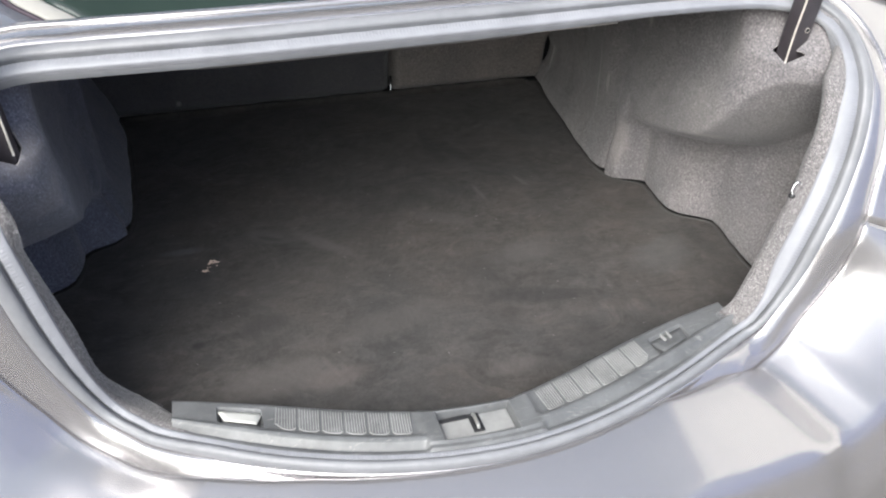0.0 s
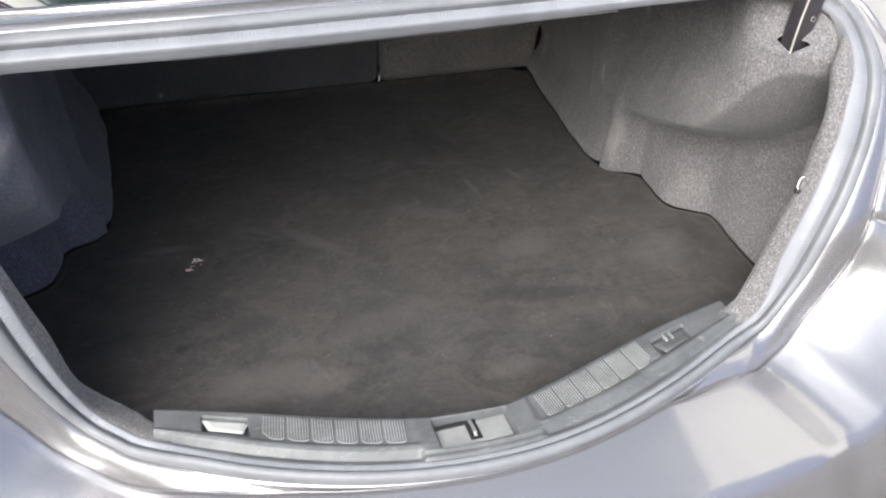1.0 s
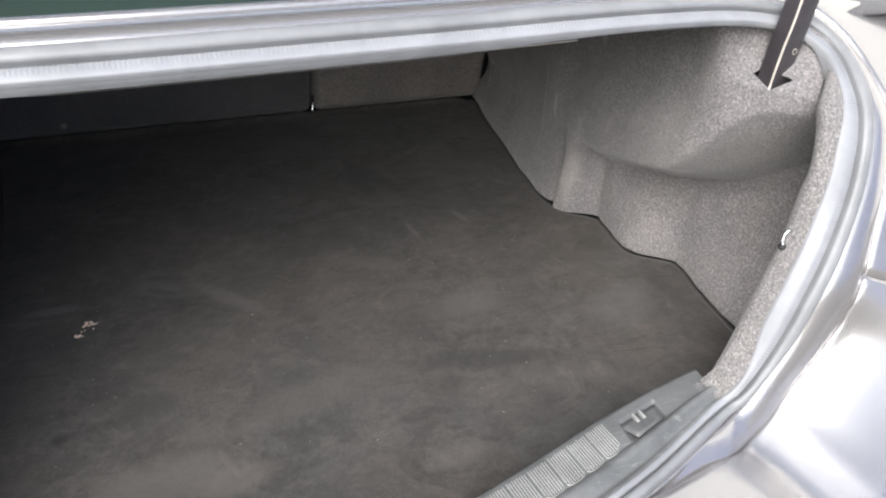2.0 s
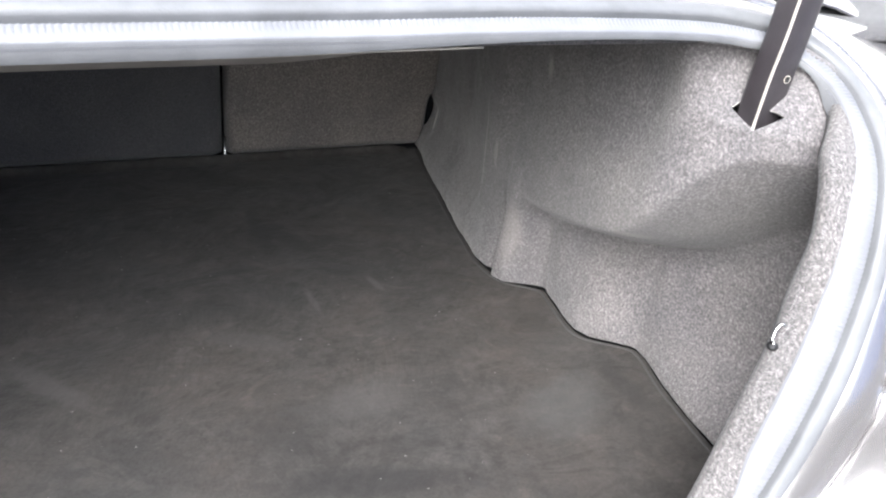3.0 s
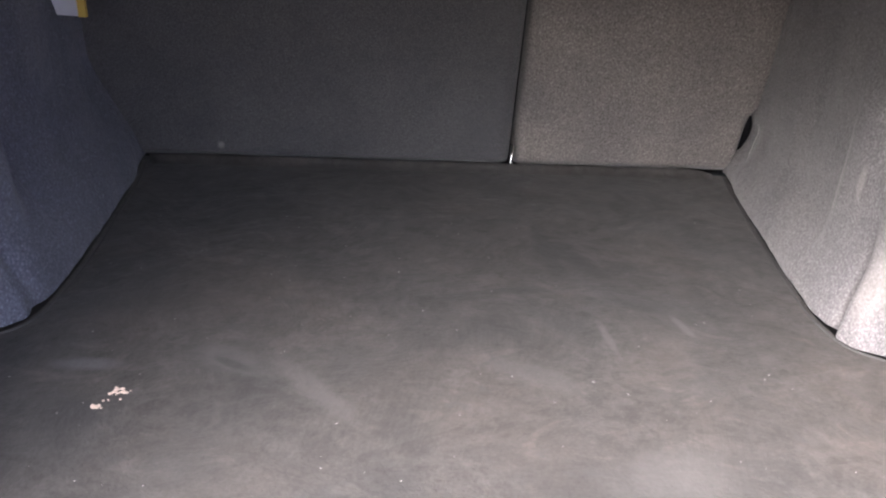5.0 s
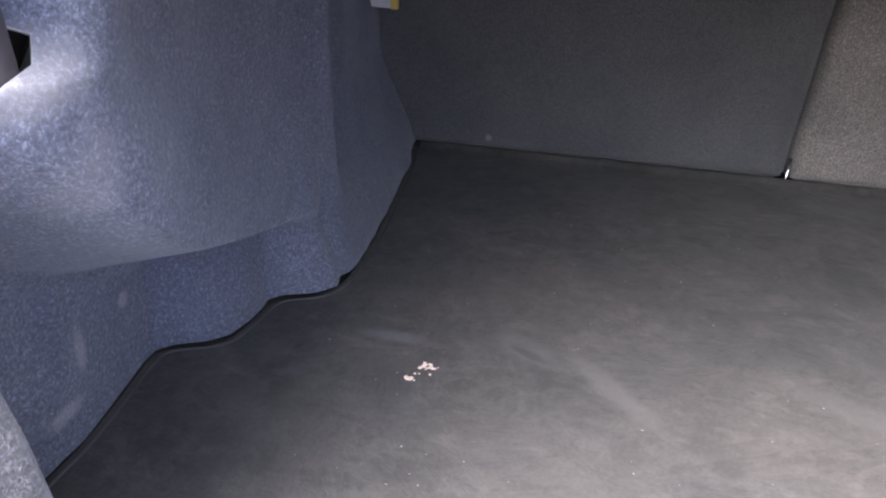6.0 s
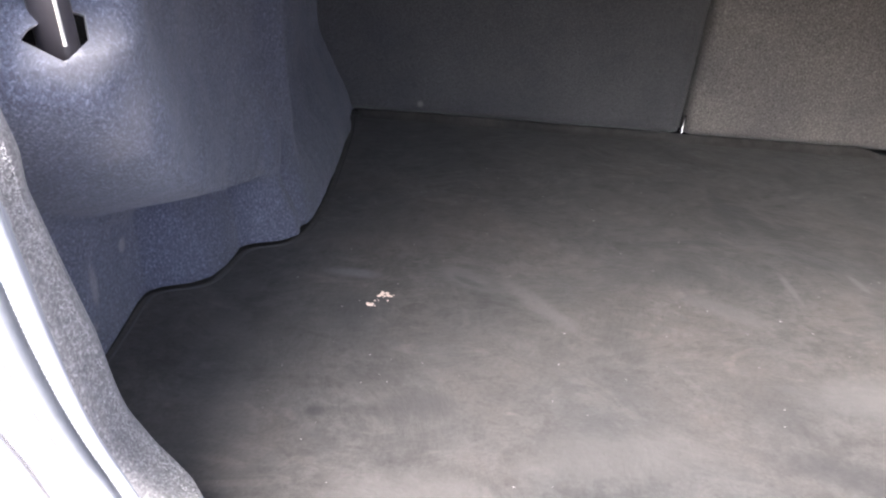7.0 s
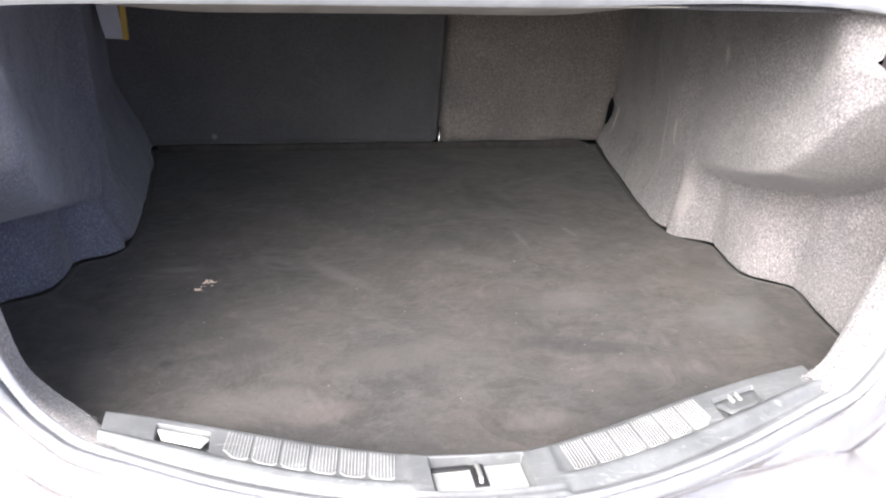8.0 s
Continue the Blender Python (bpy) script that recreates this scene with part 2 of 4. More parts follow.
asphalt = material("yard_asphalt", (0.12, 0.115, 0.108), 0.9)
v = coords(asphalt)
base(asphalt, mix(asphalt, "MULTIPLY", 1.0, ramp(asphalt, noise_tex(asphalt, v, 1.3, 6, 0.6), [(0.3, (0.10, 0.096, 0.09)), (0.7, (0.15, 0.144, 0.135))]), ramp(asphalt, noise_tex(asphalt, v, 110.0, 3), [(0.35, (0.92,) * 3), (0.65, (1.08,) * 3)])))
bump(asphalt, noise_tex(asphalt, v, 110.0, 3), 0.15, 0.003)


blue_wall = plastic("blue_wall", (0.15, 0.19, 0.34), 0.7, 0.15, 120.0)
render_coat = plastic("white_render", (0.78, 0.765, 0.73), 0.85, 0.12, 120.0)
dark_wall = plastic("dark_wall", (0.13, 0.115, 0.10), 0.85, 0.3, 90.0)


# ---- building helpers ----
def part(name, bm, mat, parent, label="", smooth=True):
    me = bpy.data.meshes.new(name)
    bm.normal_update()
    bm.to_mesh(me)
    bm.free()
    me.materials.append(mat)
    if smooth:
        me.shade_smooth()
    ob = new(name, me)
    ob.parent = parent
    if label:
        tagged(ob, label)
    return ob


def thing(name, label, category, at=(0, 0, 0), group="", kind=""):
    ob = new(name)
    ob.empty_display_size = 0.1
    ob.location = at
    return tagged(ob, label, category, group, kind)


def lerp(xs, ys, x):
    return float(np.interp(x, xs, ys))


def smooth01(a, b, x):
    t = min(1.0, max(0.0, (x - a) / (b - a)))
    return t * t * (3 - 2 * t)


def spline(points, count, closed=False):
    """Evenly spread points on a Catmull-Rom curve through the given ones."""
    p = [Vector(q) for q in points]
    n = len(p)
    out = []
    for i in range(n if closed else n - 1):
        if closed:
            a, b, c, d = p[i - 1], p[i], p[(i + 1) % n], p[(i + 2) % n]
        else:
            a, b, c, d = p[max(i - 1, 0)], p[i], p[i + 1], p[min(i + 2, n - 1)]
        for k in range(24):
            t = k / 24
            out.append(0.5 * ((2 * b) + (c - a) * t + (2 * a - 5 * b + 4 * c - d) * t * t + (3 * b - a - 3 * c + d) * t ** 3))
    out.append(out[0] if closed else p[-1])
    run = [0.0]
    for a, b in zip(out, out[1:]):
        run.append(run[-1] + (b - a).length)
    arr = np.array([tuple(q) for q in out])
    s = np.linspace(0, run[-1], count + 1 if closed else count)
    res = np.stack([np.interp(s, run, arr[:, k]) for k in range(arr.shape[1])], 1)
    if closed:
        res = res[:-1]
    return [Vector(r) for r in res]


def grid(rows, closed_u=False, closed_v=False, flip=False, bm=None):
    """A skin over rows of points (each row of the same length)."""
    bm = bm or bmesh.new()
    vs = [[bm.verts.new(p) for p in row] for row in rows]
    nu, nv = len(vs), len(vs[0])
    for i in range(nu if closed_u else nu - 1):
        for j in range(nv if closed_v else nv - 1):
            q = [vs[i][j], vs[(i + 1) % nu][j], vs[(i + 1) % nu][(j + 1) % nv], vs[i][(j + 1) % nv]]
            bm.faces.new(q[::-1] if flip else q)
    return bm


def box(bm, lo, hi, bevel=0.0, m=None):
    r = bmesh.ops.create_cube(bm, size=1.0)
    vs = r["verts"]
    for w in vs:
        w.co = Vector([lo[k] + (w.co[k] + 0.5) * (hi[k] - lo[k]) for k in range(3)])
    if bevel:
        es = list({e for w in vs for e in w.link_edges})
        r = bmesh.ops.bevel(bm, geom=es, offset=bevel, segments=2, affect="EDGES", profile=0.6)
        vs = r["verts"]
    if m:
        for w in vs:
            w.co = m @ w.co
    return bm


def tube(points, radius, sides=8, closed=False, bm=None, flat=1.0):
    pts = [Vector(p) for p in points]
    n = len(pts)
    rows = []
    for i, p in enumerate(pts):
        a = pts[i - 1] if (i or closed) else p
        b = pts[(i + 1) % n] if (i < n - 1 or closed) else p
        t = (b - a).normalized()
        up = Vector((0, 0, 1)) if abs(t.z) < 0.9 else Vector((0, 1, 0))
        s = t.cross(up).normalized()
        w = s.cross(t)
        rows.append([p + radius * (math.cos(k * 2 * math.pi / sides) * s + flat * math.sin(k * 2 * math.pi / sides) * w) for k in range(sides)])
    bm = grid(rows, closed, True, True, bm)
    if not closed:
        bm.verts.ensure_lookup_table()
        nv = len(bm.verts)
        bm.faces.new([bm.verts[nv - n * sides + k] for k in range(sides)])
        bm.faces.new([bm.verts[nv - sides + k] for k in range(sides)][::-1])
    return bm


def solid(ob, thickness, offset=-1.0):
    m = ob.modifiers.new("thickness", "SOLIDIFY")
    m.thickness, m.offset = thickness, offset
    return ob


# ---- ground ----
bm = bmesh.new()
bmesh.ops.create_grid(bm, x_segments=2, y_segments=2, size=400)
tagged(part("ground", bm, asphalt, None), "weathered dark grey asphalt yard under the car", "ground", kind="structure")

# unseen wall, added so the left bodywork reflects something dark
bm = bmesh.new()
bmesh.ops.create_cube(bm, size=1.0, matrix=Matrix.Translation((-3.6, 4.7, 2.0)) @ Matrix.Diagonal((0.2, 11.0, 4.0, 1)))
tagged(part("unseen_wall_west", bm, dark_wall, None, smooth=False), "plain brown-grey wall beside the car, unseen, added as a dark reflection", "wall", kind="structure")
# unseen house wall, added to give the right bumper a bright reflection
bm = bmesh.new()
bmesh.ops.create_cube(bm, size=1.0, matrix=Matrix.Translation((4.2, 3.65, 2.5)) @ Matrix.Diagonal((0.25, 7.7, 5.0, 1)))
tagged(part("unseen_wall_east", bm, render_coat, None, smooth=False), "white rendered house wall beside the car, unseen, added for pale reflections", "wall", kind="structure")

# unseen wall, added for blue bounce on the left lining and blue reflections
bm = bmesh.new()
bmesh.ops.create_cube(bm, size=1.0, matrix=Matrix.Translation((4.4, -5.3, 2.0)) @ Matrix.Diagonal((0.2, 10.2, 4.0, 1)))
tagged(part("unseen_wall_south", bm, blue_wall, None, smooth=False), "plain blue wall behind the car, unseen, added for blue bounce and reflections", "wall", kind="structure")

# ---- the car ----
car = thing("car", "grey metallic saloon car with its boot standing open", "car")

# the seal round the opening: half of it, from the middle of the sill up to the middle of the window side
SILL_MID = [(-0.254, 0.813, 0.666), (-0.137, 0.776, 0.661), (-0.02, 0.760, 0.660), (0.09, 0.769, 0.661), (0.21, 0.803, 0.664)]
RIGHT = [(0.338, 0.855, 0.670), (0.365, 0.856, 0.690), (0.392, 0.860, 0.735), (0.418, 0.866, 0.800), (0.446, 0.879, 0.855), (0.468, 0.896, 0.915), (0.484, 0.922, 0.967), (0.497, 0.963, 1.000), (0.503, 0.998, 1.017), (0.490, 1.024, 1.030)]
TOP = [(0.455, 1.037, 1.038), (0.39, 1.038, 1.044), (0.25, 1.026, 1.048), (0.10, 1.018, 1.047), (-0.05, 1.009, 1.047), (-0.25, 1.001, 1.046), (-0.38, 1.014, 1.042), (-0.452, 1.030, 1.036)]
LEFT = [(-0.488, 1.020, 1.028), (-0.502, 0.995, 1.014), (-0.498, 0.963, 0.995), (-0.488, 0.930, 0.962), (-0.479, 0.915, 0.910), (-0.469, 0.912, 0.855), (-0.457, 0.911, 0.795), (-0.443, 0.911, 0.740), (-0.425, 0.910, 0.696), (-0.399, 0.892, 0.681), (-0.366, 0.869, 0.674)]
LOOP = [Vector(p) for p in SILL_MID[2:] + RIGHT + TOP + LEFT + SILL_MID[:2]]
RING = spline(LOOP, 260, True)


def ring_frame(i):
    """Outward and upward directions of the seal at its point i."""
    n = len(RING)
    t = (RING[(i + 1) % n] - RING[i - 1]).normalized()
    p = RING[i]
    side = smooth01(0.30, 0.41, abs(p.x - CX))
    top = smooth01(0.95, 1.02, p.z)
    a = 0.15 * (1 - top) + 0.75 * top
    a = a * (1 - side * (1 - top)) + 0.9 * side * (1 - top)
    up = Vector((0, -a, 1)).normalized()
    up = (up - t * up.dot(t)).normalized()
    out = t.cross(up).normalized()
    if out.dot(p - Vector((CX, 0.92, 0.83))) < 0:
        out = -out
    return out, up


FRAMES = [ring_frame(i) for i in range(len(RING))]


def squeeze(p):
    """The seal and its flange are narrower along the sill."""
    return 0.62 + 0.38 * smooth01(0.675, 0.78 if p.x > 0 else 0.83, p.z)


def ring_sweep(profile, lo=0, hi=None, scale=None, drop=None):
    """Rows of a strip that follows the seal: profile of (outward, upward)."""
    idx = range(lo, hi if hi is not None else len(RING))
    rows = []
    for i in idx:
        o, u = FRAMES[i % len(RING)]
        s = scale(RING[i % len(RING)]) if scale else 1.0
        first = profile[0][0]
        h = drop(RING[i % len(RING)]) if drop else 1.0
        q = squeeze(RING[i % len(RING)])
        rows.append([RING[i % len(RING)] + o * (first + (a - first) * s) * q + u * b * s * h for a, b in profile])
    return rows


def ring_at(f):
    """Place and directions at a share f of the way round the seal."""
    n = len(RING)
    k = int(f * n) % n
    e = f * n - int(f * n)
    o = FRAMES[k][0].lerp(FRAMES[(k + 1) % n][0], e)
    u = FRAMES[k][1].lerp(FRAMES[(k + 1) % n][1], e)
    return RING[k].lerp(RING[(k + 1) % n], e), o, u


def skirt(p):
    """The seal's inner skirt is shorter towards the right end of the window side."""
    return 1.0 - 0.65 * smooth01(0.0, 0.35, p.x) * smooth01(1.005, 1.02, p.z)


def felt_turn(p, o, u):
    """From the seal to the inner edge of the felt turned over the rim of the opening."""
    if p.x > 0:
        m = 0.5 * smooth01(0.34, 0.41, p.x) * smooth01(0.93, 0.84, p.z)
        return (Vector((0, 1, 0)) * m - o * (1 - m)).normalized() * 0.030 * (1 - 0.8 * smooth01(0.97, 1.02, p.z))
    m = 0.72 * smooth01(0.95, 0.88, p.z)
    high = (Vector((0, 1, 0)) * m - o * (1 - m) - u * 0.5 * m).normalized() * lerp([0.74, 0.77, 0.80, 0.88, 0.96, 1.02], [0.036, 0.033, 0.030, 0.022, 0.010, 0.006], p.z)
    xs = [-0.450, -0.432, -0.415, -0.40, -0.385, -0.367, -0.34]
    low = Vector((p.x - 0.002, lerp(xs, [0.946, 0.957, 0.960, 0.955, 0.938, 0.913, 0.898], p.x), lerp(xs, [0.728, 0.694, 0.671, 0.660, 0.660, 0.664, 0.660], p.x))) - p
    return high.lerp(low, smooth01(0.79, 0.70, p.z))


seal = part("boot_seal", grid(ring_sweep([(-0.004, -0.014), (-0.0035, 0.0), (-0.001, 0.002), (0.009, 0.0035), (0.0105, -0.003), (0.0125, -0.003), (0.0130, 0.001)], drop=skirt), True), rubber, car, "grey rubber seal round the opening")
part("bulb", grid(ring_sweep([(0.0130, -0.003), (0.0132, 0.0045), (0.0142, 0.0065), (0.0165, 0.0078), (0.0215, 0.0082), (0.0262, 0.0066), (0.0288, 0.0040), (0.0295, 0.0005), (0.0298, -0.005)]), True), rubber, seal)
rows = []
for k in range(2100):
    p, o, u = ring_at(k / 2100)
    h = 0.0010 if k % 3 == 0 else 0.0
    q = squeeze(p)
    flap = felt_turn(p, o, u).normalized() * (0.010 * (p.x > 0) * smooth01(0.69, 0.76, p.z) * smooth01(1.0, 0.93, p.z))
    rows.append([p + o * a * q + u * (b + h * g) + flap * (a < -0.002) for a, b, g in ((-0.0037, -0.004, 0), (-0.0034, 0.0012, 0), (-0.0022, 0.0026, 0), (-0.001, 0.0028, 0), (0.0022, 0.0036, 0), (0.0030, 0.0030, 1), (0.0080, 0.0036, 1), (0.0092, 0.0028, 1), (0.0098, 0.001, 0))])
part("ribbed_lip", grid(rows, True), lip_rubber, seal, "finely ribbed inner lip of the seal")


band = [i for i in range(len(RING)) if RING[i].z > 1.03 and -0.42 < RING[i].x < 0.22]
rows = []
for i in band:
    p = RING[i]
    k = smooth01(0.22, 0.06, p.x) * smooth01(-0.42, -0.25, p.x)
    rows.append([p + Vector((0, dy, dz)) for dy, dz in ((0.005, -0.0115), (0.015, -0.0120 - 0.003 * k), (0.030, -0.0120 - 0.0100 * k), (0.035, -0.0120 - 0.0112 * k), (0.037, -0.0115 - 0.0100 * k), (0.038, -0.006))])
solid(part("under_band", grid(rows, flip=True), beige_plastic, seal, "beige plastic band under the window edge"), 0.0012)


def flange_scale(p):
    """Width of the flange: a mere gutter along the sill, broad beside the opening."""
    sill_w = lerp([-0.40, -0.315, -0.22, -0.12, 0.0, 0.10, 0.18, 0.277, 0.34], [1.0, 0.66, 0.32, 0.20, 0.12, 0.10, 0.14, 0.68, 1.3], p.x)
    side_w = lerp([0.68, 0.70, 0.78, 0.87, 0.96], [1.45, 1.4, 1.3, 1.0, 0.9] if p.x > 0 else [1.15, 1.2, 1.15, 1.1, 1.0], p.z)
    w = sill_w + (side_w - sill_w) * smooth01(0.672, 0.70, p.z)
    return w + (0.75 - w) * smooth01(0.97, 1.02, p.z)


def flange_drop(p):
    return 1.0 - 0.1 * smooth01(0.25, 0.42, abs(p.x - CX))


def gutter(p):
    """Depth of the gutter between the seal and the bumper along the sill."""
    return 0.013 * smooth01(0.37, 0.22, abs(p.x - CX)) * smooth01(0.72, 0.68, p.z)


FLANGE = [(0.029, -0.007), (0.033, -0.004), (0.039, -0.003), (0.048, -0.006), (0.058, -0.011), (0.067, -0.017), (0.072, -0.021)]
rows = ring_sweep(FLANGE, scale=flange_scale, drop=flange_drop)
for i, row in enumerate(rows):
    for k, g in enumerate((0.1, 0.7, 1.0, 1.0, 1.0, 1.0, 1.1)):
        row[k] = row[k] - FRAMES[i][1] * gutter(RING[i]) * g
solid(part("boot_flange", grid(rows, True), paint, car, "painted flange round the boot opening"), 0.002)

# painted body round the opening: bumper below, quarter panels beside it, rear deck above
n = len(RING)


def flange_edge(i):
    p, (o, u) = RING[i % n], FRAMES[i % n]
    s = flange_scale(p)
    return p + o * (0.029 + 0.0455 * s) * squeeze(p) + u * (-0.0215 * s * flange_drop(p))


def body_row(i):
    """Section of the outer skin, from the shut line beside the flange outwards and down."""
    p = RING[i % n]
    o, u = FRAMES[i % n]
    a = flange_edge(i)
    x = p.x - CX
    sx = 1 if x > 0 else -1
    h = smooth01(0.66, 0.96, p.z)
    side = smooth01(0.16, 0.44, abs(x))
    turn = (0.35 * side + 0.65 * h) * math.pi * 0.53
    d = Vector((sx * math.sin(turn), -math.cos(turn), 0))
    far = 0.094 + 0.016 * side + 0.20 * h
    fall = 0.030 + 0.012 * side * (1 - h) + 0.02 * h + 0.05 * smooth01(0.68, 0.76, p.z) * smooth01(0.97, 0.82, p.z)
    lip = [a - u * 0.014 + o * 0.0016, a + o * 0.0012 - u * 0.0012, a + o * 0.0017 + u * 0.0006, a + o * 0.0030 + u * 0.0012]
    skin = [a + o * 0.007 + u * 0.0010]
    for f in (0.25, 0.5, 0.75, 1.0):
        skin.append(a + d * (0.008 + far * f) + Vector((0, 0, -fall * f ** 1.1)))
    e = skin[-1]
    skin += [e + d * 0.007 + Vector((0, 0, -0.006)), e + d * 0.022 + Vector((0, 0, -0.040)), e + d * 0.040 + Vector((0, 0, -0.12)), Vector((e.x + d.x * 0.03, e.y + d.y * 0.03, 0.30))]
    skin = spline(skin, 56)
    top = smooth01(1.008, 1.032, p.z) * smooth01(0.500, 0.450, abs(x))
    if top > 0:
        deck = Vector((a.x, max(1.084 - 0.02 * a.x * a.x, a.y + 0.010), 1.054))
        flat = spline([a + o * 0.006, a.lerp(deck, 0.6) + Vector((0, 0, 0.002)), deck, deck + Vector((0, 0.006, -0.006)), deck + Vector((0, 0.010, -0.014))], 56)
        skin = [q.lerp(w, top) for q, w in zip(skin, flat)]
    return lip + skin


LOW = [i for i in range(-120, 121) if RING[i % n].z < 0.845]
HIGH = [i for i in range(LOW[-1], n + LOW[0] + 1)]
bumper = solid(part("bumper_cover", grid([body_row(i) for i in LOW]), paint, car, "grey painted bumper cover with a dirty top"), 0.003)
quarter = solid(part("quarter_panel", grid([body_row(i) for i in HIGH]), paint, car, "grey painted quarter panels and rear deck"), 0.003)
# pale tube painted as the worn lip catching the light
for owner, span in ((bumper, LOW), (quarter, [i for i in HIGH if RING[i % n].x > 0 and RING[i % n].z < 0.96]), (quarter, [i for i in HIGH if RING[i % n].x < 0 and RING[i % n].z < 0.96])):
    part("worn_edge", tube([body_row(i)[2] for i in span], 0.0011, 6), lit_worn_lip, owner, "thin worn edge along the shut line, painted pale as it catches light")

# short seams across the flange
for i in (LOW[-1], LOW[0]):
    p, (o, u) = RING[i % n], FRAMES[i % n]
    s = flange_scale(p)
    across = [p + o * (0.029 + (e1 - 0.029) * s) * squeeze(p) + u * (e2 * s * flange_drop(p) + 0.0004) for e1, e2 in FLANGE[2:]]
    part("panel_gap", tube(across + body_row(i)[1:4], 0.0010, 6), black_plastic, car, "dark seam across the flange")

# rear window and its moulding
GL = [Vector((x, 1.090 - 0.02 * x * x, 1.049)) for x in np.linspace(-0.50, 0.50, 41)]
part("window_moulding", tube(GL, 0.005, 8, flat=0.7), moulding_rubber, car, "dark purple-black window moulding")
rows = []
for p in GL:
    end = smooth01(0.50, 0.44, abs(p.x))
    rows.append([p + Vector((0, a * (0.4 + 0.6 * end), b)) for a, b in ((0.003, -0.004), (0.004, 0.003), (0.009, 0.007), (0.018, 0.0085), (0.030, 0.008), (0.037, 0.005), (0.038, -0.002))])
solid(part("bright_trim", grid(rows, flip=True), trim_plastic, car, "pale trim strip below the rear window"), 0.0015)


def glass_at(u, t):
    """Rear window: u across from -1 to 1, t up the slope."""
    x = CX + u * (0.385 + 0.06 * smooth01(-0.02, 0.07, t) - 0.06 * t)
    return Vector((x, 1.132 - 0.02 * x * x * (1 - t) + 0.72 * t, 1.055 + 0.36 * t - 0.05 * t * t))


US = np.linspace(-1, 1, 25)
solid(part("rear_window", grid([[glass_at(u, t) for u in US] for t in np.linspace(0, 1, 30) ** 2]), glass_dark, car, "dark tinted rear window"), 0.004)
for sx in (-1, 1):
    edge = [glass_at(sx * 1.0, t) for t in np.linspace(0, 1, 30) ** 2]
    rows = [[p + Vector((sx * d, 0, 0.003 + h)) for d, h in ((-0.004, 0.0), (0.0, 0.001), (0.020, 0.001), (0.024, -0.001))] for p in edge]
    solid(part("glass_border", grid(rows, flip=sx < 0), trim_plastic, car, "pale border of the rear window"), 0.002)
    part("pillar_moulding", tube([p + Vector((sx * 0.028, -0.002, 0.001)) for p in edge], 0.0035, 8), moulding_rubber, car)
    rows = []
    for k, p in enumerate(edge):
        t = (k / 29) ** 2
        q = Vector((CX + sx * (0.80 - 0.10 * t), 1.15 + 0.72 * t, 0.99 + 0.33 * t))
        a = p + Vector((sx * 0.032, -0.004, 0.0))
        rows.append(spline([a, a.lerp(q, 0.5) + Vector((sx * 0.02, 0, 0.03)), q, q + Vector((sx * 0.08, 0.02, -0.12))], 12))
    solid(part("rear_pillar", grid(rows, flip=sx < 0), paint, car), 0.003)

# closed shell of the car around the luggage space
bm = bmesh.new()
box(bm, (-0.92, 2.05, 0.3), (0.92, 2.1, 1.40))
part("bulkhead", bm, dark_void, car)
bm = bmesh.new()
box(bm, (-0.80, 0.80, 0.56), (0.80, 2.05, 0.60))
part("floor_pan", bm, dark_void, car)
for sx in (-1, 1):
    bm = bmesh.new()
    box(bm, (sx * 0.90 - 0.01, 1.05, 0.3), (sx * 0.90 + 0.01, 2.05, 1.0))
    part("side_panel", bm, paint, car)


def wheel(sx):
    """Rear wheel, turned about its axle: tyre and five-spoke rim."""
    tyre_form = [(0.205, -0.095), (0.25, -0.108), (0.30, -0.105), (0.325, -0.085), (0.33, -0.04), (0.33, 0.04), (0.325, 0.085), (0.30, 0.105), (0.25, 0.108), (0.205, 0.095)]
    rows = [[Vector((sx * 0.77 + b, 1.42 + r * math.cos(a), 0.33 + r * math.sin(a))) for r, b in tyre_form] for a in np.linspace(0, 2 * math.pi, 49)[:-1]]
    tyre = part("wheel", grid(rows, True, True), moulding_rubber, car, "black rubber tyre on the rear axle")
    bm = bmesh.new()
    for k in range(5):
        m = Matrix.Translation((sx * 0.85, 1.42, 0.33)) @ Matrix.Rotation(k * 2 * math.pi / 5, 4, "X")
        box(bm, (-0.012, -0.022, 0.02), (0.012, 0.022, 0.20), 0.004, m)
    rim_form = [(0.212, -0.09), (0.195, -0.06), (0.195, 0.06), (0.212, 0.09), (0.206, 0.09), (0.188, 0.06), (0.188, -0.06), (0.206, -0.09)]
    grid([[Vector((sx * 0.77 + b, 1.42 + r * math.cos(a), 0.33 + r * math.sin(a))) for r, b in rim_form] for a in np.linspace(0, 2 * math.pi, 49)[:-1]], True, True, bm=bm)
    part("rim", bm, bright_metal, tyre, "silver five-spoke wheel rim")


wheel(1)
wheel(-1)

# ---- parcel shelf above the luggage space ----
rows = []
for t in np.linspace(0, 1, 14):
    rows.append([Vector((x, (1 - t) * 1.062 + t * 1.99, 1.036 + 0.02 * smooth01(0.05, 0.25, t))) for x in np.linspace(-0.85, 0.85, 31)])
solid(part("parcel_shelf", grid(rows), seat_felt, car), 0.006, 1.0)

# ---- side linings ----
MAT_R = [(1.97, 0.536), (1.83, 0.506), (1.67, 0.476), (1.55, 0.457), (1.47, 0.446), (1.415, 0.450), (1.392, 0.460), (1.372, 0.484), (1.356, 0.498), (1.335, 0.496),
         (1.29, 0.489), (1.250, 0.486), (1.228, 0.496), (1.206, 0.522), (1.190, 0.538), (1.165, 0.537), (1.11, 0.523), (1.03, 0.512), (0.92, 0.50)]
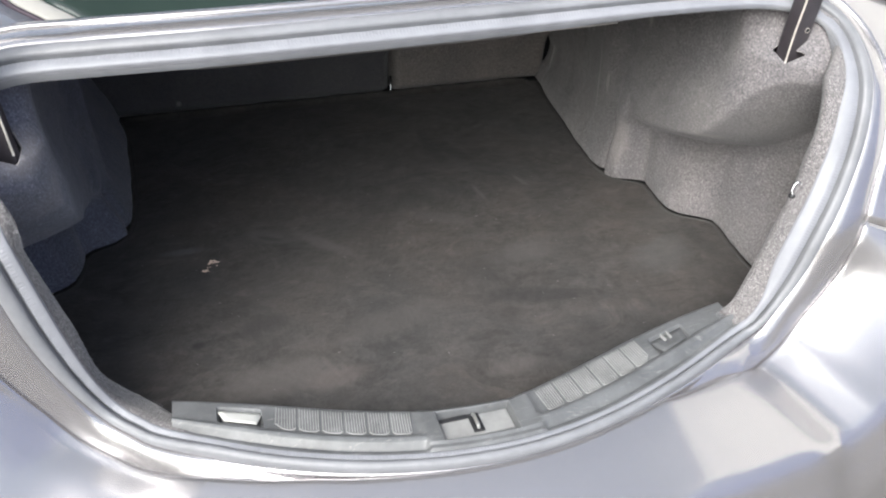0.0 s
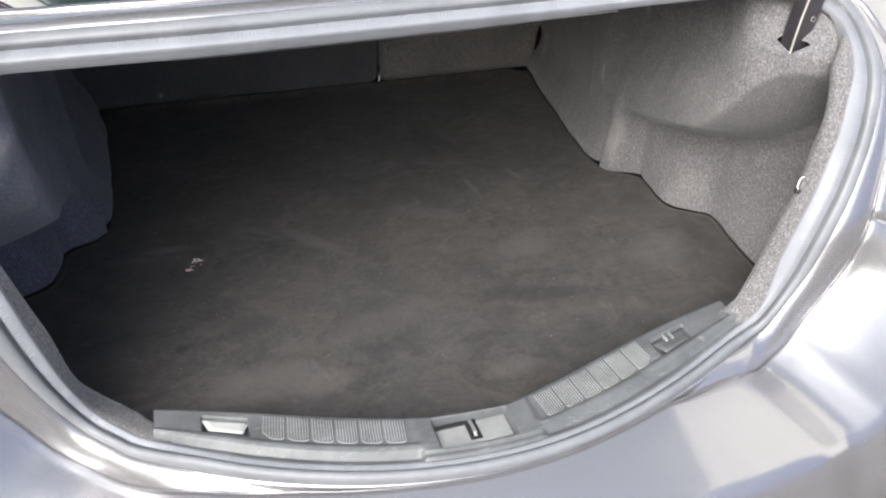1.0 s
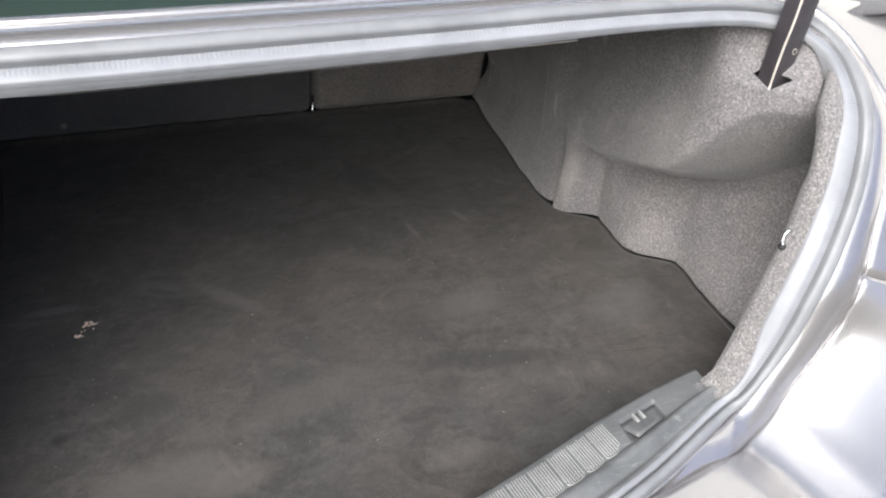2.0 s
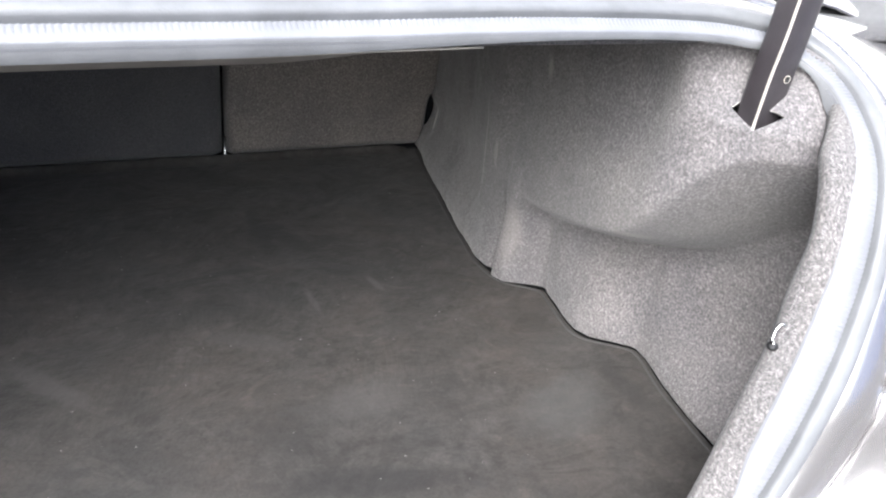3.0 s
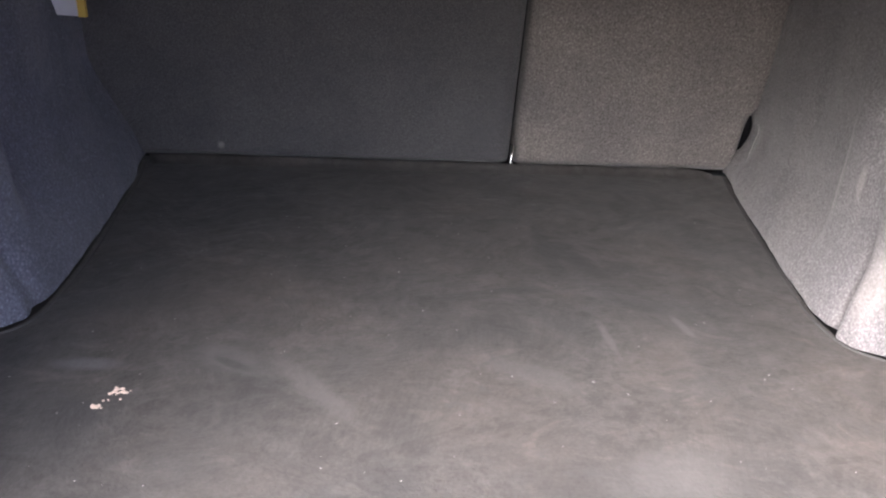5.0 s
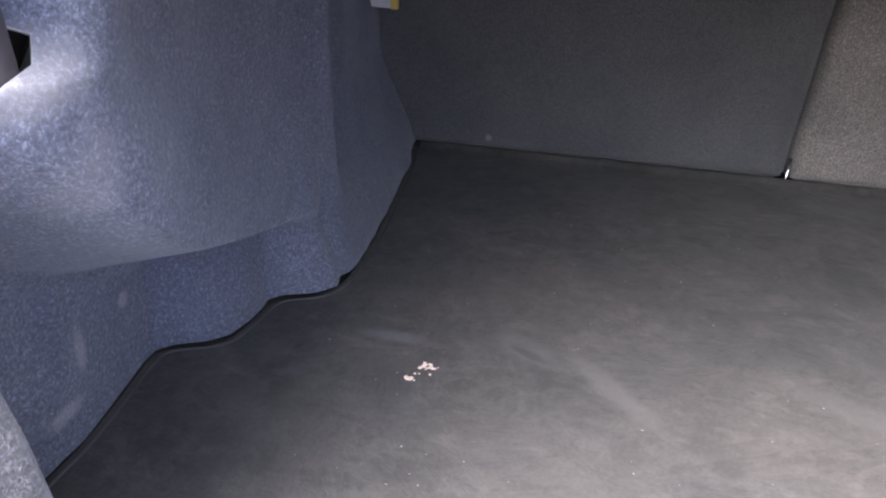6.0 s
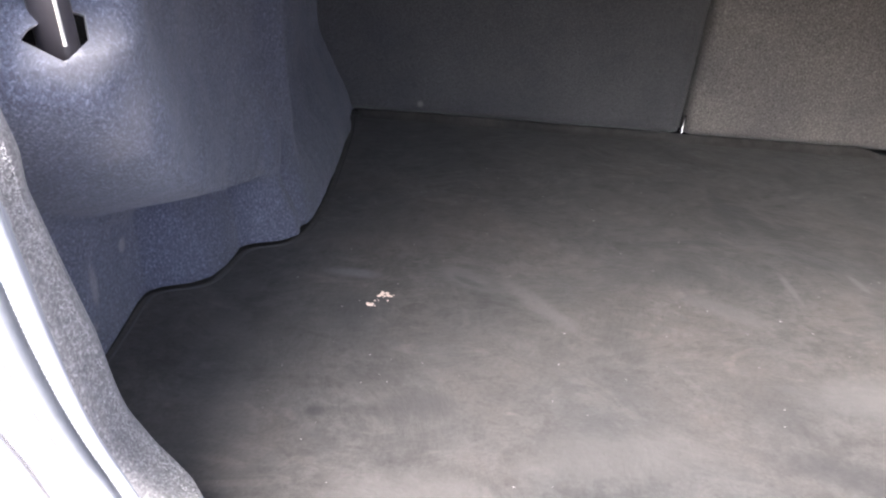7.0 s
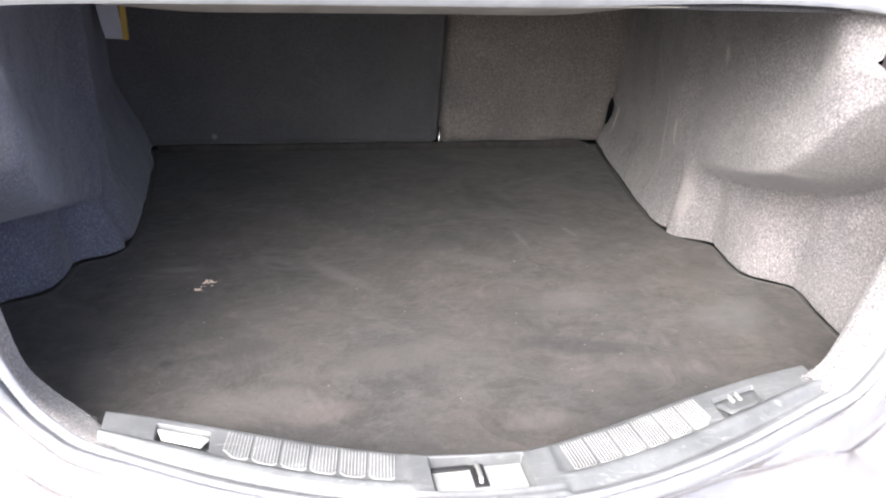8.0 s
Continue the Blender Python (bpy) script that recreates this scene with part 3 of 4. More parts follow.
MAT_L = [(1.97, 0.483), (1.85, 0.464), (1.70, 0.450), (1.58, 0.441), (1.47, 0.440), (1.425, 0.450), (1.405, 0.466), (1.390, 0.494), (1.375, 0.504), (1.345, 0.507),
         (1.30, 0.515), (1.282, 0.532), (1.268, 0.560), (1.255, 0.571), (1.23, 0.571), (1.18, 0.565), (1.12, 0.560), (1.04, 0.558), (0.92, 0.52)]


def edge_x(table, y):
    t = table[::-1]
    return lerp([a for a, b in t], [b for a, b in t], y)


HINGE_Z = {1: 0.970, -1: 0.951}
# the overhanging bulge over the wheel: depth, half width at its crest, height of the crest, height of the crease below it
BULGE_R = [(0.92, 0.512, 0.952, 0.888), (0.96, 0.492, 0.952, 0.872), (1.007, 0.452, 0.948, 0.842), (1.04, 0.436, 0.918, 0.820), (1.08, 0.428, 0.866, 0.798), (1.12, 0.428, 0.826, 0.782),
           (1.20, 0.436, 0.800, 0.764), (1.30, 0.447, 0.778, 0.745), (1.37, 0.455, 0.765, 0.735), (1.45, 0.468, 0.76, 0.73), (1.54, 0.487, 0.76, 0.73), (1.70, 0.522, 0.76, 0.73), (1.99, 0.566, 0.76, 0.73)]
BULGE_L = [(0.92, 0.530, 0.932, 0.880), (0.95, 0.508, 0.932, 0.866), (0.999, 0.464, 0.930, 0.846), (1.03, 0.452, 0.904, 0.828), (1.08, 0.448, 0.852, 0.798), (1.13, 0.452, 0.812, 0.772),
           (1.20, 0.462, 0.780, 0.750), (1.28, 0.472, 0.752, 0.726), (1.37, 0.474, 0.726, 0.702), (1.45, 0.468, 0.72, 0.70), (1.54, 0.468, 0.72, 0.70), (1.70, 0.475, 0.72, 0.70), (1.99, 0.502, 0.72, 0.70)]


def bulge_at(rows, y):
    ys = [r[0] for r in rows]
    return [lerp(ys, [r[k] for r in rows], y) for k in (1, 2, 3)]


def wall_x(table, y, z):
    """Half width of the lining at depth y and height z."""
    right = table is MAT_R
    rows = BULGE_R if right else BULGE_L
    crest = [0.0, 0.0, 0.0]
    for d in (-0.016, -0.008, 0.0, 0.008, 0.016):
        crest = [a + 0.2 * b for a, b in zip(crest, bulge_at(rows, y + d * (1.0 if right else 1.8)))]
    xc, zr, zl = crest
    hollow = smooth01(1.22, 1.10, y) if right else 0.7 * smooth01(1.22, 1.31, y) * smooth01(1.44, 1.38, y)
    zl += (0.25 if right else 0.6) * (zr - zl) * hollow
    floor_x = edge_x(table, y) + 0.001
    low_top = max(floor_x, lerp([0.92, 1.10, 1.20, 1.28, 1.36, 1.42], [0.555, 0.545, 0.535, 0.512, 0.482, 0.465], y) + (0.0 if right else 0.018))
    low_top = low_top + 0.018 * hollow + (xc - low_top) * smooth01(1.36, 1.50, y)
    low = floor_x + (low_top - floor_x) * smooth01(0.625, 0.72, z)
    # the underside swells out of the lower panel and rounds over at the crest
    t = min(1.0, max(0.0, (z - zl) / max(zr - zl, 0.012)))
    g = 0.62 * t + 0.38 * math.sin(t * math.pi / 2)
    g = max(g, 0.06 * smooth01(-0.02, 0.0, z - zl))
    deep = smooth01(1.52, 1.42, y)
    g = g * deep + smooth01(0.63, 0.86, z) * (1 - deep)
    x = low + (xc - low) * g
    # draws back a little above the crest
    x += 0.018 * smooth01(0.02, 0.14, z - zr) * smooth01(1.05, 1.14, y) * deep
    # the hinge shelf leans out towards the top
    x += 1.1 * max(0.0, min(z - HINGE_Z[1 if right else -1], 0.05)) * smooth01(1.09, 1.02, y)
    # upright column over the step in the mat, with a groove on either side
    k = 1.0 if right else 0.55
    up = smooth01(0.83, 0.76, z)
    x -= 0.009 * k * math.exp(-((y - (1.400 if right else 1.418)) / 0.020) ** 4) * up
    x += 0.007 * k * math.exp(-((y - (1.432 if right else 1.452)) / 0.008) ** 2) * smooth01(0.80, 0.70, z)
    x += 0.006 * k * math.exp(-((y - (1.362 if right else 1.380)) / 0.010) ** 2) * smooth01(0.79, 0.68, z)
    # flat rib that ends in a sharp edge, nearer the seat
    x -= 0.007 * k * smooth01(1.560, 1.548, y) * smooth01(1.44, 1.52, y) * smooth01(0.90, 0.84, z) * smooth01(0.64, 0.70, z)
    # open corner beside the seat back
    if right:
        x += 0.010 * smooth01(1.90, 1.95, y) * smooth01(0.655, 0.672, z) * smooth01(0.74, 0.705, z)
    else:
        x += 0.042 * smooth01(1.485, 1.545, y) * smooth01(0.66, 0.80, z)
    # leans in towards the shelf
    x -= 0.02 * smooth01(0.99, 1.06, z) * smooth01(1.05, 1.15, y)
    # uneven cloth
    x += 0.0035 * noise.noise(Vector((y * 11, z * 11, 2.0 if right else 7.0))) + 0.0015 * noise.noise(Vector((y * 34, z * 34, 5.0)))
    return x


def side_lining(sx, table):
    n = len(RING)
    order = range(n // 2 + 1) if sx > 0 else range(n - 1, n // 2 - 1, -1)
    lo, hi = (0.343, 0.41) if sx > 0 else (-0.345, -0.41)
    idx = [i for i in order if RING[i].x * sx >= lo * sx and not (RING[i].z > 0.98 and RING[i].x * sx < hi * sx)]
    rim = [RING[i] for i in idx]
    rim_f = [FRAMES[i] for i in idx]
    NV = 120
    pos = np.linspace(0, len(rim) - 1, NV)
    A, O, U = [], [], []
    for s in pos:
        k = min(int(s), len(rim) - 2)
        f = s - k
        A.append(rim[k].lerp(rim[k + 1], f))
        O.append(rim_f[k][0].lerp(rim_f[k + 1][0], f))
        U.append(rim_f[k][1].lerp(rim_f[k + 1][1], f))
    rows = [[] for _ in range(6)]
    for j in range(NV):
        a, o, u = A[j], O[j], U[j]
        d = felt_turn(a, o, u)
        w = d.length
        d.normalize()
        a = a + o * 0.008 * smooth01(0.97, 1.01, a.z)
        rows[0].append(a + o * 0.004 - u * 0.004)
        rows[1].append(a - o * 0.003 + u * 0.001)
        rows[2].append(a + d * (w * 0.5) + u * 0.001)
        rows[3].append(a + d * (w * 0.85) - u * 0.001)
        rows[4].append(a + d * w - u * 0.006)
        rows[5].append(a + d * w - u * 0.015 + o * 0.002)
    heights = [lerp([0.66, 0.70, 0.74, 1.0, 1.04], [0.605, 0.67, 0.735, 1.0, 1.05], A[j].z) + 0.004 * j / NV for j in range(NV)]
    heights = [min(max(heights[:j + 1]), 1.026) + 0.00006 * j for j in range(NV)]
    starts = []
    for j, z in enumerate(heights):
        y0 = max(rows[5][j].y + 0.012, 0.930)
        starts.append(Vector((sx * wall_x(table, y0, z), y0, z)))
    for t in (0.2, 0.4, 0.6, 0.8):
        row = []
        for j, z in enumerate(heights):
            a, b = rows[5][j], starts[j]
            hidden = smooth01(0.94, 0.90, z) * smooth01(0.64, 0.70, z)
            c = a.lerp(b, 0.5) + Vector((0, -0.02 * hidden, 0))
            row.append((1 - t) ** 2 * a + 2 * t * (1 - t) * c + t * t * b)
        rows.append(row)
    for f in np.linspace(0, 1, 230):
        row = []
        for j, z in enumerate(heights):
            y = starts[j].y + (1.985 - starts[j].y) * f
            row.append(Vector((sx * wall_x(table, y, z), y, z)))
        rows.append(row)
    ob = part("side_lining", grid(rows, flip=sx > 0), felt if sx > 0 else blue_shade_felt, car, ("grey" if sx > 0 else "blue-shaded grey") + " felt side lining with a cut-out for the hinge arm")
    ob.data.materials.append(cut_felt)
    ob.data.materials.append(edge_felt)
    for k in range(5 * (NV - 1)):
        ob.data.polygons[k].material_index = 2
    solid(ob, 0.003).modifiers[0].material_offset_rim = 1
    return ob


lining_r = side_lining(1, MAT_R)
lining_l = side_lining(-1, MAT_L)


# ---- hinge cut-outs ----
def cut_out(ob, centre, facing, points):
    """Cuts a hole of that outline (across, up the slope) through the lining at a centre."""
    bm = bmesh.new()
    bm.from_mesh(ob.data)
    c0, fn = Vector(centre), Vector(facing).normalized()
    e1 = Vector((-fn.y, fn.x, 0)).normalized()
    e2 = fn.cross(e1)

    def near():
        return [f for f in bm.faces if (f.calc_center_median() - c0).length < 0.055]
    k = len(points)
    area = sum(points[i][0] * points[(i + 1) % k][1] - points[(i + 1) % k][0] * points[i][1] for i in range(k))
    planes = []
    for i in range(k):
        (a0, b0), (a1, b1) = points[i], points[(i + 1) % k]
        nrm = (e1 * (b1 - b0) + e2 * (a0 - a1)).normalized() * (1 if area > 0 else -1)
        co = c0 + e1 * a0 + e2 * b0
        planes.append((co, nrm))
        fs = near()
        geom = fs + list({e for f in fs for e in f.edges}) + list({w for f in fs for w in f.verts})
        bmesh.ops.bisect_plane(bm, geom=geom, plane_co=co, plane_no=nrm, dist=1e-5)
    gone = [f for f in near() if all((f.calc_center_median() - c).dot(nn) < 1e-5 for c, nn in planes)]
    bmesh.ops.delete(bm, geom=gone, context="FACES")
    bm.to_mesh(ob.data)
    bm.free()
    ob.data.shade_smooth()


TIP = {1: (wall_x(MAT_R, 1.007, 0.970), 1.007, 0.970), -1: (-wall_x(MAT_L, 0.999, 0.951), 0.999, 0.951)}
cut_out(lining_r, TIP[1], (-0.689, -0.68, 0.252), [(-0.001, 0.0), (0.0205, 0.0145), (0.0145, 0.0175), (-0.017, 0.0215), (-0.0225, 0.0160)])
cut_out(lining_l, TIP[-1], (0.562, -0.8, 0.211), [(0.0, 0.0), (0.0182, 0.0134), (0.019, 0.0283), (0.0079, 0.0325), (-0.0161, 0.0215), (-0.0224, 0.0148)])

slit_y = 1.945
cut_out(lining_r, (wall_x(MAT_R, slit_y, 0.697), slit_y, 0.697), (-0.75, -0.65, 0.1), [(-0.001, -0.030), (0.0032, -0.010), (0.0036, 0.008), (0.0015, 0.030), (-0.0035, 0.010), (-0.0035, -0.008)])

# added near-black board behind the slit, its colour stands for the shade there
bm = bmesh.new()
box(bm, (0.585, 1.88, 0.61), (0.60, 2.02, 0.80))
part("corner_dark_backing", bm, dark_void, car)

# ---- seat backs ----
def seat_y(z):
    return 1.972 - 0.19 * (z - 0.63)


def seat_back(name, x0, x1, cloth, label):
    rows = []
    for t in np.linspace(0, 1, 40):
        x = x0 + (x1 - x0) * t
        e = min(x - x0, x1 - x)
        r = 0.016
        back = r - math.sqrt(max(0.0, r * r - (r - min(e, r)) ** 2))
        row = [Vector((x, seat_y(0.628) + 0.05, 0.632))]
        for z in np.linspace(0.628, 1.06, 30):
            lo = max(0.0, 0.012 - (z - 0.628))
            wide = 0.022 * t * smooth01(0.722, 0.765, z) if x1 > 0.5 else 0.0
            row.append(Vector((x + wide, seat_y(z) + back + lo * 0.9 + 0.002 * noise.noise(Vector((x * 9, z * 9, 3))), z)))
        rows.append(row)
    rows = [[Vector((p.x, p.y + 0.045, p.z)) for p in rows[0]]] + rows + [[Vector((p.x, p.y + 0.045, p.z)) for p in rows[-1]]]
    return part(name, grid(rows, flip=True), cloth, car, label)


seat_back("seat_back", -0.60, 0.1435, seat_felt, "wide seat back covered in smooth dark felt")
seat_back("seat_back", 0.1535, 0.552, coarse_felt, "narrow seat back covered in coarse brown-grey felt")
# added near-black board that keeps the seat gap dark
bm = bmesh.new()
box(bm, (0.13, 2.03, 0.6), (0.17, 2.04, 1.05))
part("seat_gap_board", bm, dark_void, car)
part("gap_latch", tube([(0.1465, 1.974, 0.628), (0.147, 1.968, 0.655), (0.1475, 1.972, 0.668)], 0.0028, 8), steel, car, "small bright metal strip in the seat gap")

# ---- boot mat ----
mat = thing("boot_mat", "charcoal carpet boot mat with dusty smears and bound edge", "car mat", (0, 1.4, FLOOR - 0.012))
side_r = spline([(x, y, 0) for y, x in MAT_R], 110)
side_l = spline([(-x, y, 0) for y, x in MAT_L[::-1]], 110)
front = spline([side_r[-1], (0.40, 0.885, 0), (0.2, 0.87, 0), (0.0, 0.85, 0), (-0.2, 0.87, 0), (-0.40, 0.885, 0), side_l[0]], 40)
rear = [Vector((x, 1.97, 0)) for x in np.linspace(side_l[-1].x, side_r[0].x, 24)]
outline = side_r + front[1:-1] + side_l + rear[1:-1]
outline = [Vector((p.x + math.copysign(0.0025, p.x), p.y - 1.4, 0)) for p in outline]
bm = bmesh.new()
top = [bm.verts.new((p.x - math.copysign(0.0004, p.x), p.y, 0.012)) for p in outline]
bot = [bm.verts.new((p.x, p.y, 0.0)) for p in outline]
bm.faces.new(top)
bm.faces.new(bot[::-1])
for i in range(len(top)):
    k = (i + 1) % len(top)
    bm.faces.new([top[k], top[i], bot[i], bot[k]])
bmesh.ops.recalc_face_normals(bm, faces=bm.faces)
bmesh.ops.triangulate(bm, faces=bm.faces)
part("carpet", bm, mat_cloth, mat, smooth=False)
part("edge_binding", tube([p + Vector((-0.0068 * (1 if p.x > 0 else -1), 0, 0.0118)) for p in outline], 0.0017, 8, True), binding_cloth, mat, "dark bound edge")

# ---- sill trim ----
SILL_IN = [(-0.367, 0.917), (-0.258, 0.882), (-0.184, 0.857), (-0.109, 0.834), (-0.081, 0.826), (-0.038, 0.822), (0.010, 0.820), (0.044, 0.828), (0.113, 0.849), (0.192, 0.872), (0.27, 0.890), (0.348, 0.905)]
SILL_Z = 0.666


def sill_in(x):
    return lerp([a for a, b in SILL_IN], [b for a, b in SILL_IN], x)


low_half = sorted([(p.x, p.y, p.z) for p in RING if p.z < 0.70])


def sill_out(x):
    xs = [a[0] for a in low_half]
    return lerp(xs, [a[1] for a in low_half], x), lerp(xs, [a[2] for a in low_half], x)


def within(a, b, v, soft=0.0015):
    return smooth01(a - soft, a + soft, v) * smooth01(b + soft, b - soft, v)


def sill_top(x, f):
    """Height of the trim at x, a share f of the way from the mat to the seal."""
    yi = sill_in(x)
    yo, zo = sill_out(x)
    y = yi - (yi - yo) * f
    ridge = lerp([0, 0.5, 0.58, 0.63, 0.70, 0.78, 0.88, 1.0], [0, -0.001, -0.0015, 0.003, 0.0045, 0.002, -0.007, -0.014], f)
    block = smooth01(-0.106, -0.097, x) * smooth01(0.039, 0.028, x)
    flat = lerp([0, 0.06, 0.84, 0.93, 1.0], [0.001, 0.004, 0.004, -0.004, -0.013], f)
    z = SILL_Z + 0.012 * smooth01(0.1, 0.36, abs(x + 0.02)) + ridge * (1 - block) + flat * block
    z += smooth01(0.86, 1.0, f) * (zo + 0.003 - (SILL_Z + 0.012 * smooth01(0.1, 0.36, abs(x + 0.02)) - 0.014))
    # striker well and the two grab wells
    z -= 0.011 * within(-0.0805, 0.0045, x) * within(0.10, 0.80, f, 0.03)
    z -= 0.010 * within(-0.318, -0.272, x) * within(0.14, 0.50, f, 0.03)
    z -= 0.006 * within(0.219, 0.272, x) * within(0.18, 0.58, f, 0.04)
    return Vector((x, y, z))


xs = sorted(set(np.round(np.linspace(-0.367, 0.348, 260), 5)) | {c + d for c in (-0.0805, 0.0045, -0.318, -0.272, 0.219, 0.272, -0.1015, 0.0335) for d in (-0.002, -0.001, 0, 0.001, 0.002)})
fs = sorted(set(np.round(np.linspace(0, 1, 36), 4)) | {c + d for c in (0.10, 0.80, 0.14, 0.50, 0.18, 0.58) for d in (-0.03, -0.015, 0.0, 0.015, 0.03)})
rows = []
for x in xs:
    p = sill_top(x, 0.0)
    rows.append([Vector((x, p.y + 0.006, 0.60)), Vector((x, p.y + 0.004, p.z - 0.006)), Vector((x, p.y + 0.0025, p.z - 0.0015))] + [sill_top(x, f) for f in fs])
sill = part("sill_trim", grid(rows, flip=True), sill_plastic, car, "scuffed dark grey plastic sill trim")

# ribbed scuff panels, six short ones on either side of the lock
def rib_panel(x0, x1, f0, f1, tilt, round_end=0):
    bm = bmesh.new()

    def at(u, w, h):
        x = x0 + (x1 - x0) * u + tilt * (w - 0.5)
        cut = 0.0
        if round_end:
            e = u if round_end > 0 else 1 - u
            cut = 0.22 * smooth01(0.35, 1.0, e) ** 2
        cut = max(cut, 0.15 * abs(2 * u - 1) ** 4)
        p = sill_top(x, f0 + (f1 - f0) * (w * (1 - cut)))
        return p + Vector((0, 0, h))
    grid([[at(u, w, 0.0004 + 0.0006 * (0 < iu < 6 and 0 < iw < 5)) for iw, w in enumerate((0, 0.04, 0.3, 0.7, 0.96, 1))] for iu, u in enumerate((0, 0.04, 0.25, 0.5, 0.75, 0.96, 1))], flip=True, bm=bm)
    ground = len(bm.faces)
    for k in range(8):
        u = 0.07 + 0.86 * k / 7
        a, b = 0.05 + random.uniform(0, 0.03), 0.95 - random.uniform(0, 0.03)
        grid([[at(u + du, w, h) for w in (a, a + 0.04, 0.5, b - 0.04, b)] for du, h in ((-0.026, 0.0006), (-0.014, 0.0016), (0.014, 0.0016), (0.026, 0.0006))], flip=True, bm=bm)
    grid([[at(0.04 + 0.92 * i / 12, w, h) for i in range(13)] for w, h in ((0.95, 0.0008), (0.965, 0.0017), (0.985, 0.0017), (1.0, 0.0004))], flip=False, bm=bm)
    bm.faces.ensure_lookup_table()
    for f in bm.faces[ground:]:
        f.material_index = 1
    ob = part("rib_panel", bm, sill_plastic, sill, "pale scuffed ribbed panel")
    ob.data.materials.append(rib_plastic)
    return ob


for k in range(6):
    w = 0.149 / 6
    rib_panel(-0.258 + k * w + 0.0007, -0.258 + (k + 1) * w - 0.0007, 0.03, 0.565, -0.004, -1 if k == 0 else 0)
    w = 0.16 / 6
    rib_panel(0.043 + k * w + 0.0007, 0.043 + (k + 1) * w - 0.0007, 0.03, 0.605, 0.004, 1 if k == 5 else 0)

# striker in its well
bm = bmesh.new()
z0 = SILL_Z - 0.006
box(bm, (-0.0785, 0.782, z0 - 0.004), (0.0025, 0.813, z0 + 0.0005), 0.001)
part("striker_plate", bm, plate_plastic, sill, "worn grey striker plate")
bm = bmesh.new()
box(bm, (-0.0450, 0.786, z0 + 0.0002), (-0.0320, 0.814, z0 + 0.0022), 0.0008)
box(bm, (-0.0795, 0.8095, z0 + 0.0003), (-0.045, 0.815, z0 + 0.0024), 0.0008)
part("striker_slot", bm, black_plastic, sill)
part("striker", tube(spline([(-0.0385, 0.8125, z0 - 0.002), (-0.0385, 0.8115, z0 + 0.003), (-0.0385, 0.808, z0 + 0.0048), (-0.0385, 0.794, z0 + 0.0048), (-0.0385, 0.791, z0 + 0.003), (-0.0385, 0.790, z0 - 0.002)], 20), 0.0022, 8), bright_metal, sill, "bright steel striker loop")
# worn inserts of the grab wells; the left ramp's brightness is painted pale
def grab_recess(x0, x1, f0, f1, lean, mat_, label):
    bm = bmesh.new()
    rows = []
    for u in np.linspace(0, 1, 6):
        row = []
        for w in np.linspace(0, 1, 5):
            x = x0 + (x1 - x0) * u + lean * (w - 0.5) * (1 - 2 * u)
            p = sill_top(x, 0.08)
            yi, yo = sill_in(x), sill_out(x)[0]
            row.append(Vector((x, yi - (yi - yo) * (f0 + (f1 - f0) * w), p.z - 0.004 + 0.0045 * w)))
        rows.append(row)
    ob = part("grab_recess", grid(rows, flip=True, bm=bm), mat_, sill, label)
    return solid(ob, 0.001)


grab_recess(-0.316, -0.274, 0.15, 0.50, 0.008, lit_recess_plastic, "worn grab recess, its bright ramp put into the pale colour")
grab_recess(0.222, 0.269, 0.20, 0.58, 0.008, sill_plastic, "worn grey grab recess")
for x in (0.238, 0.247):
    bm = bmesh.new()
    zt = sill_top(x, 0.1).z
    box(bm, (x, sill_in(x) - 0.024, zt - 0.004), (x + 0.003, sill_in(x) - 0.012, zt + 0.0005), 0.0006)
    part("grab_rib", bm, rib_plastic, sill)


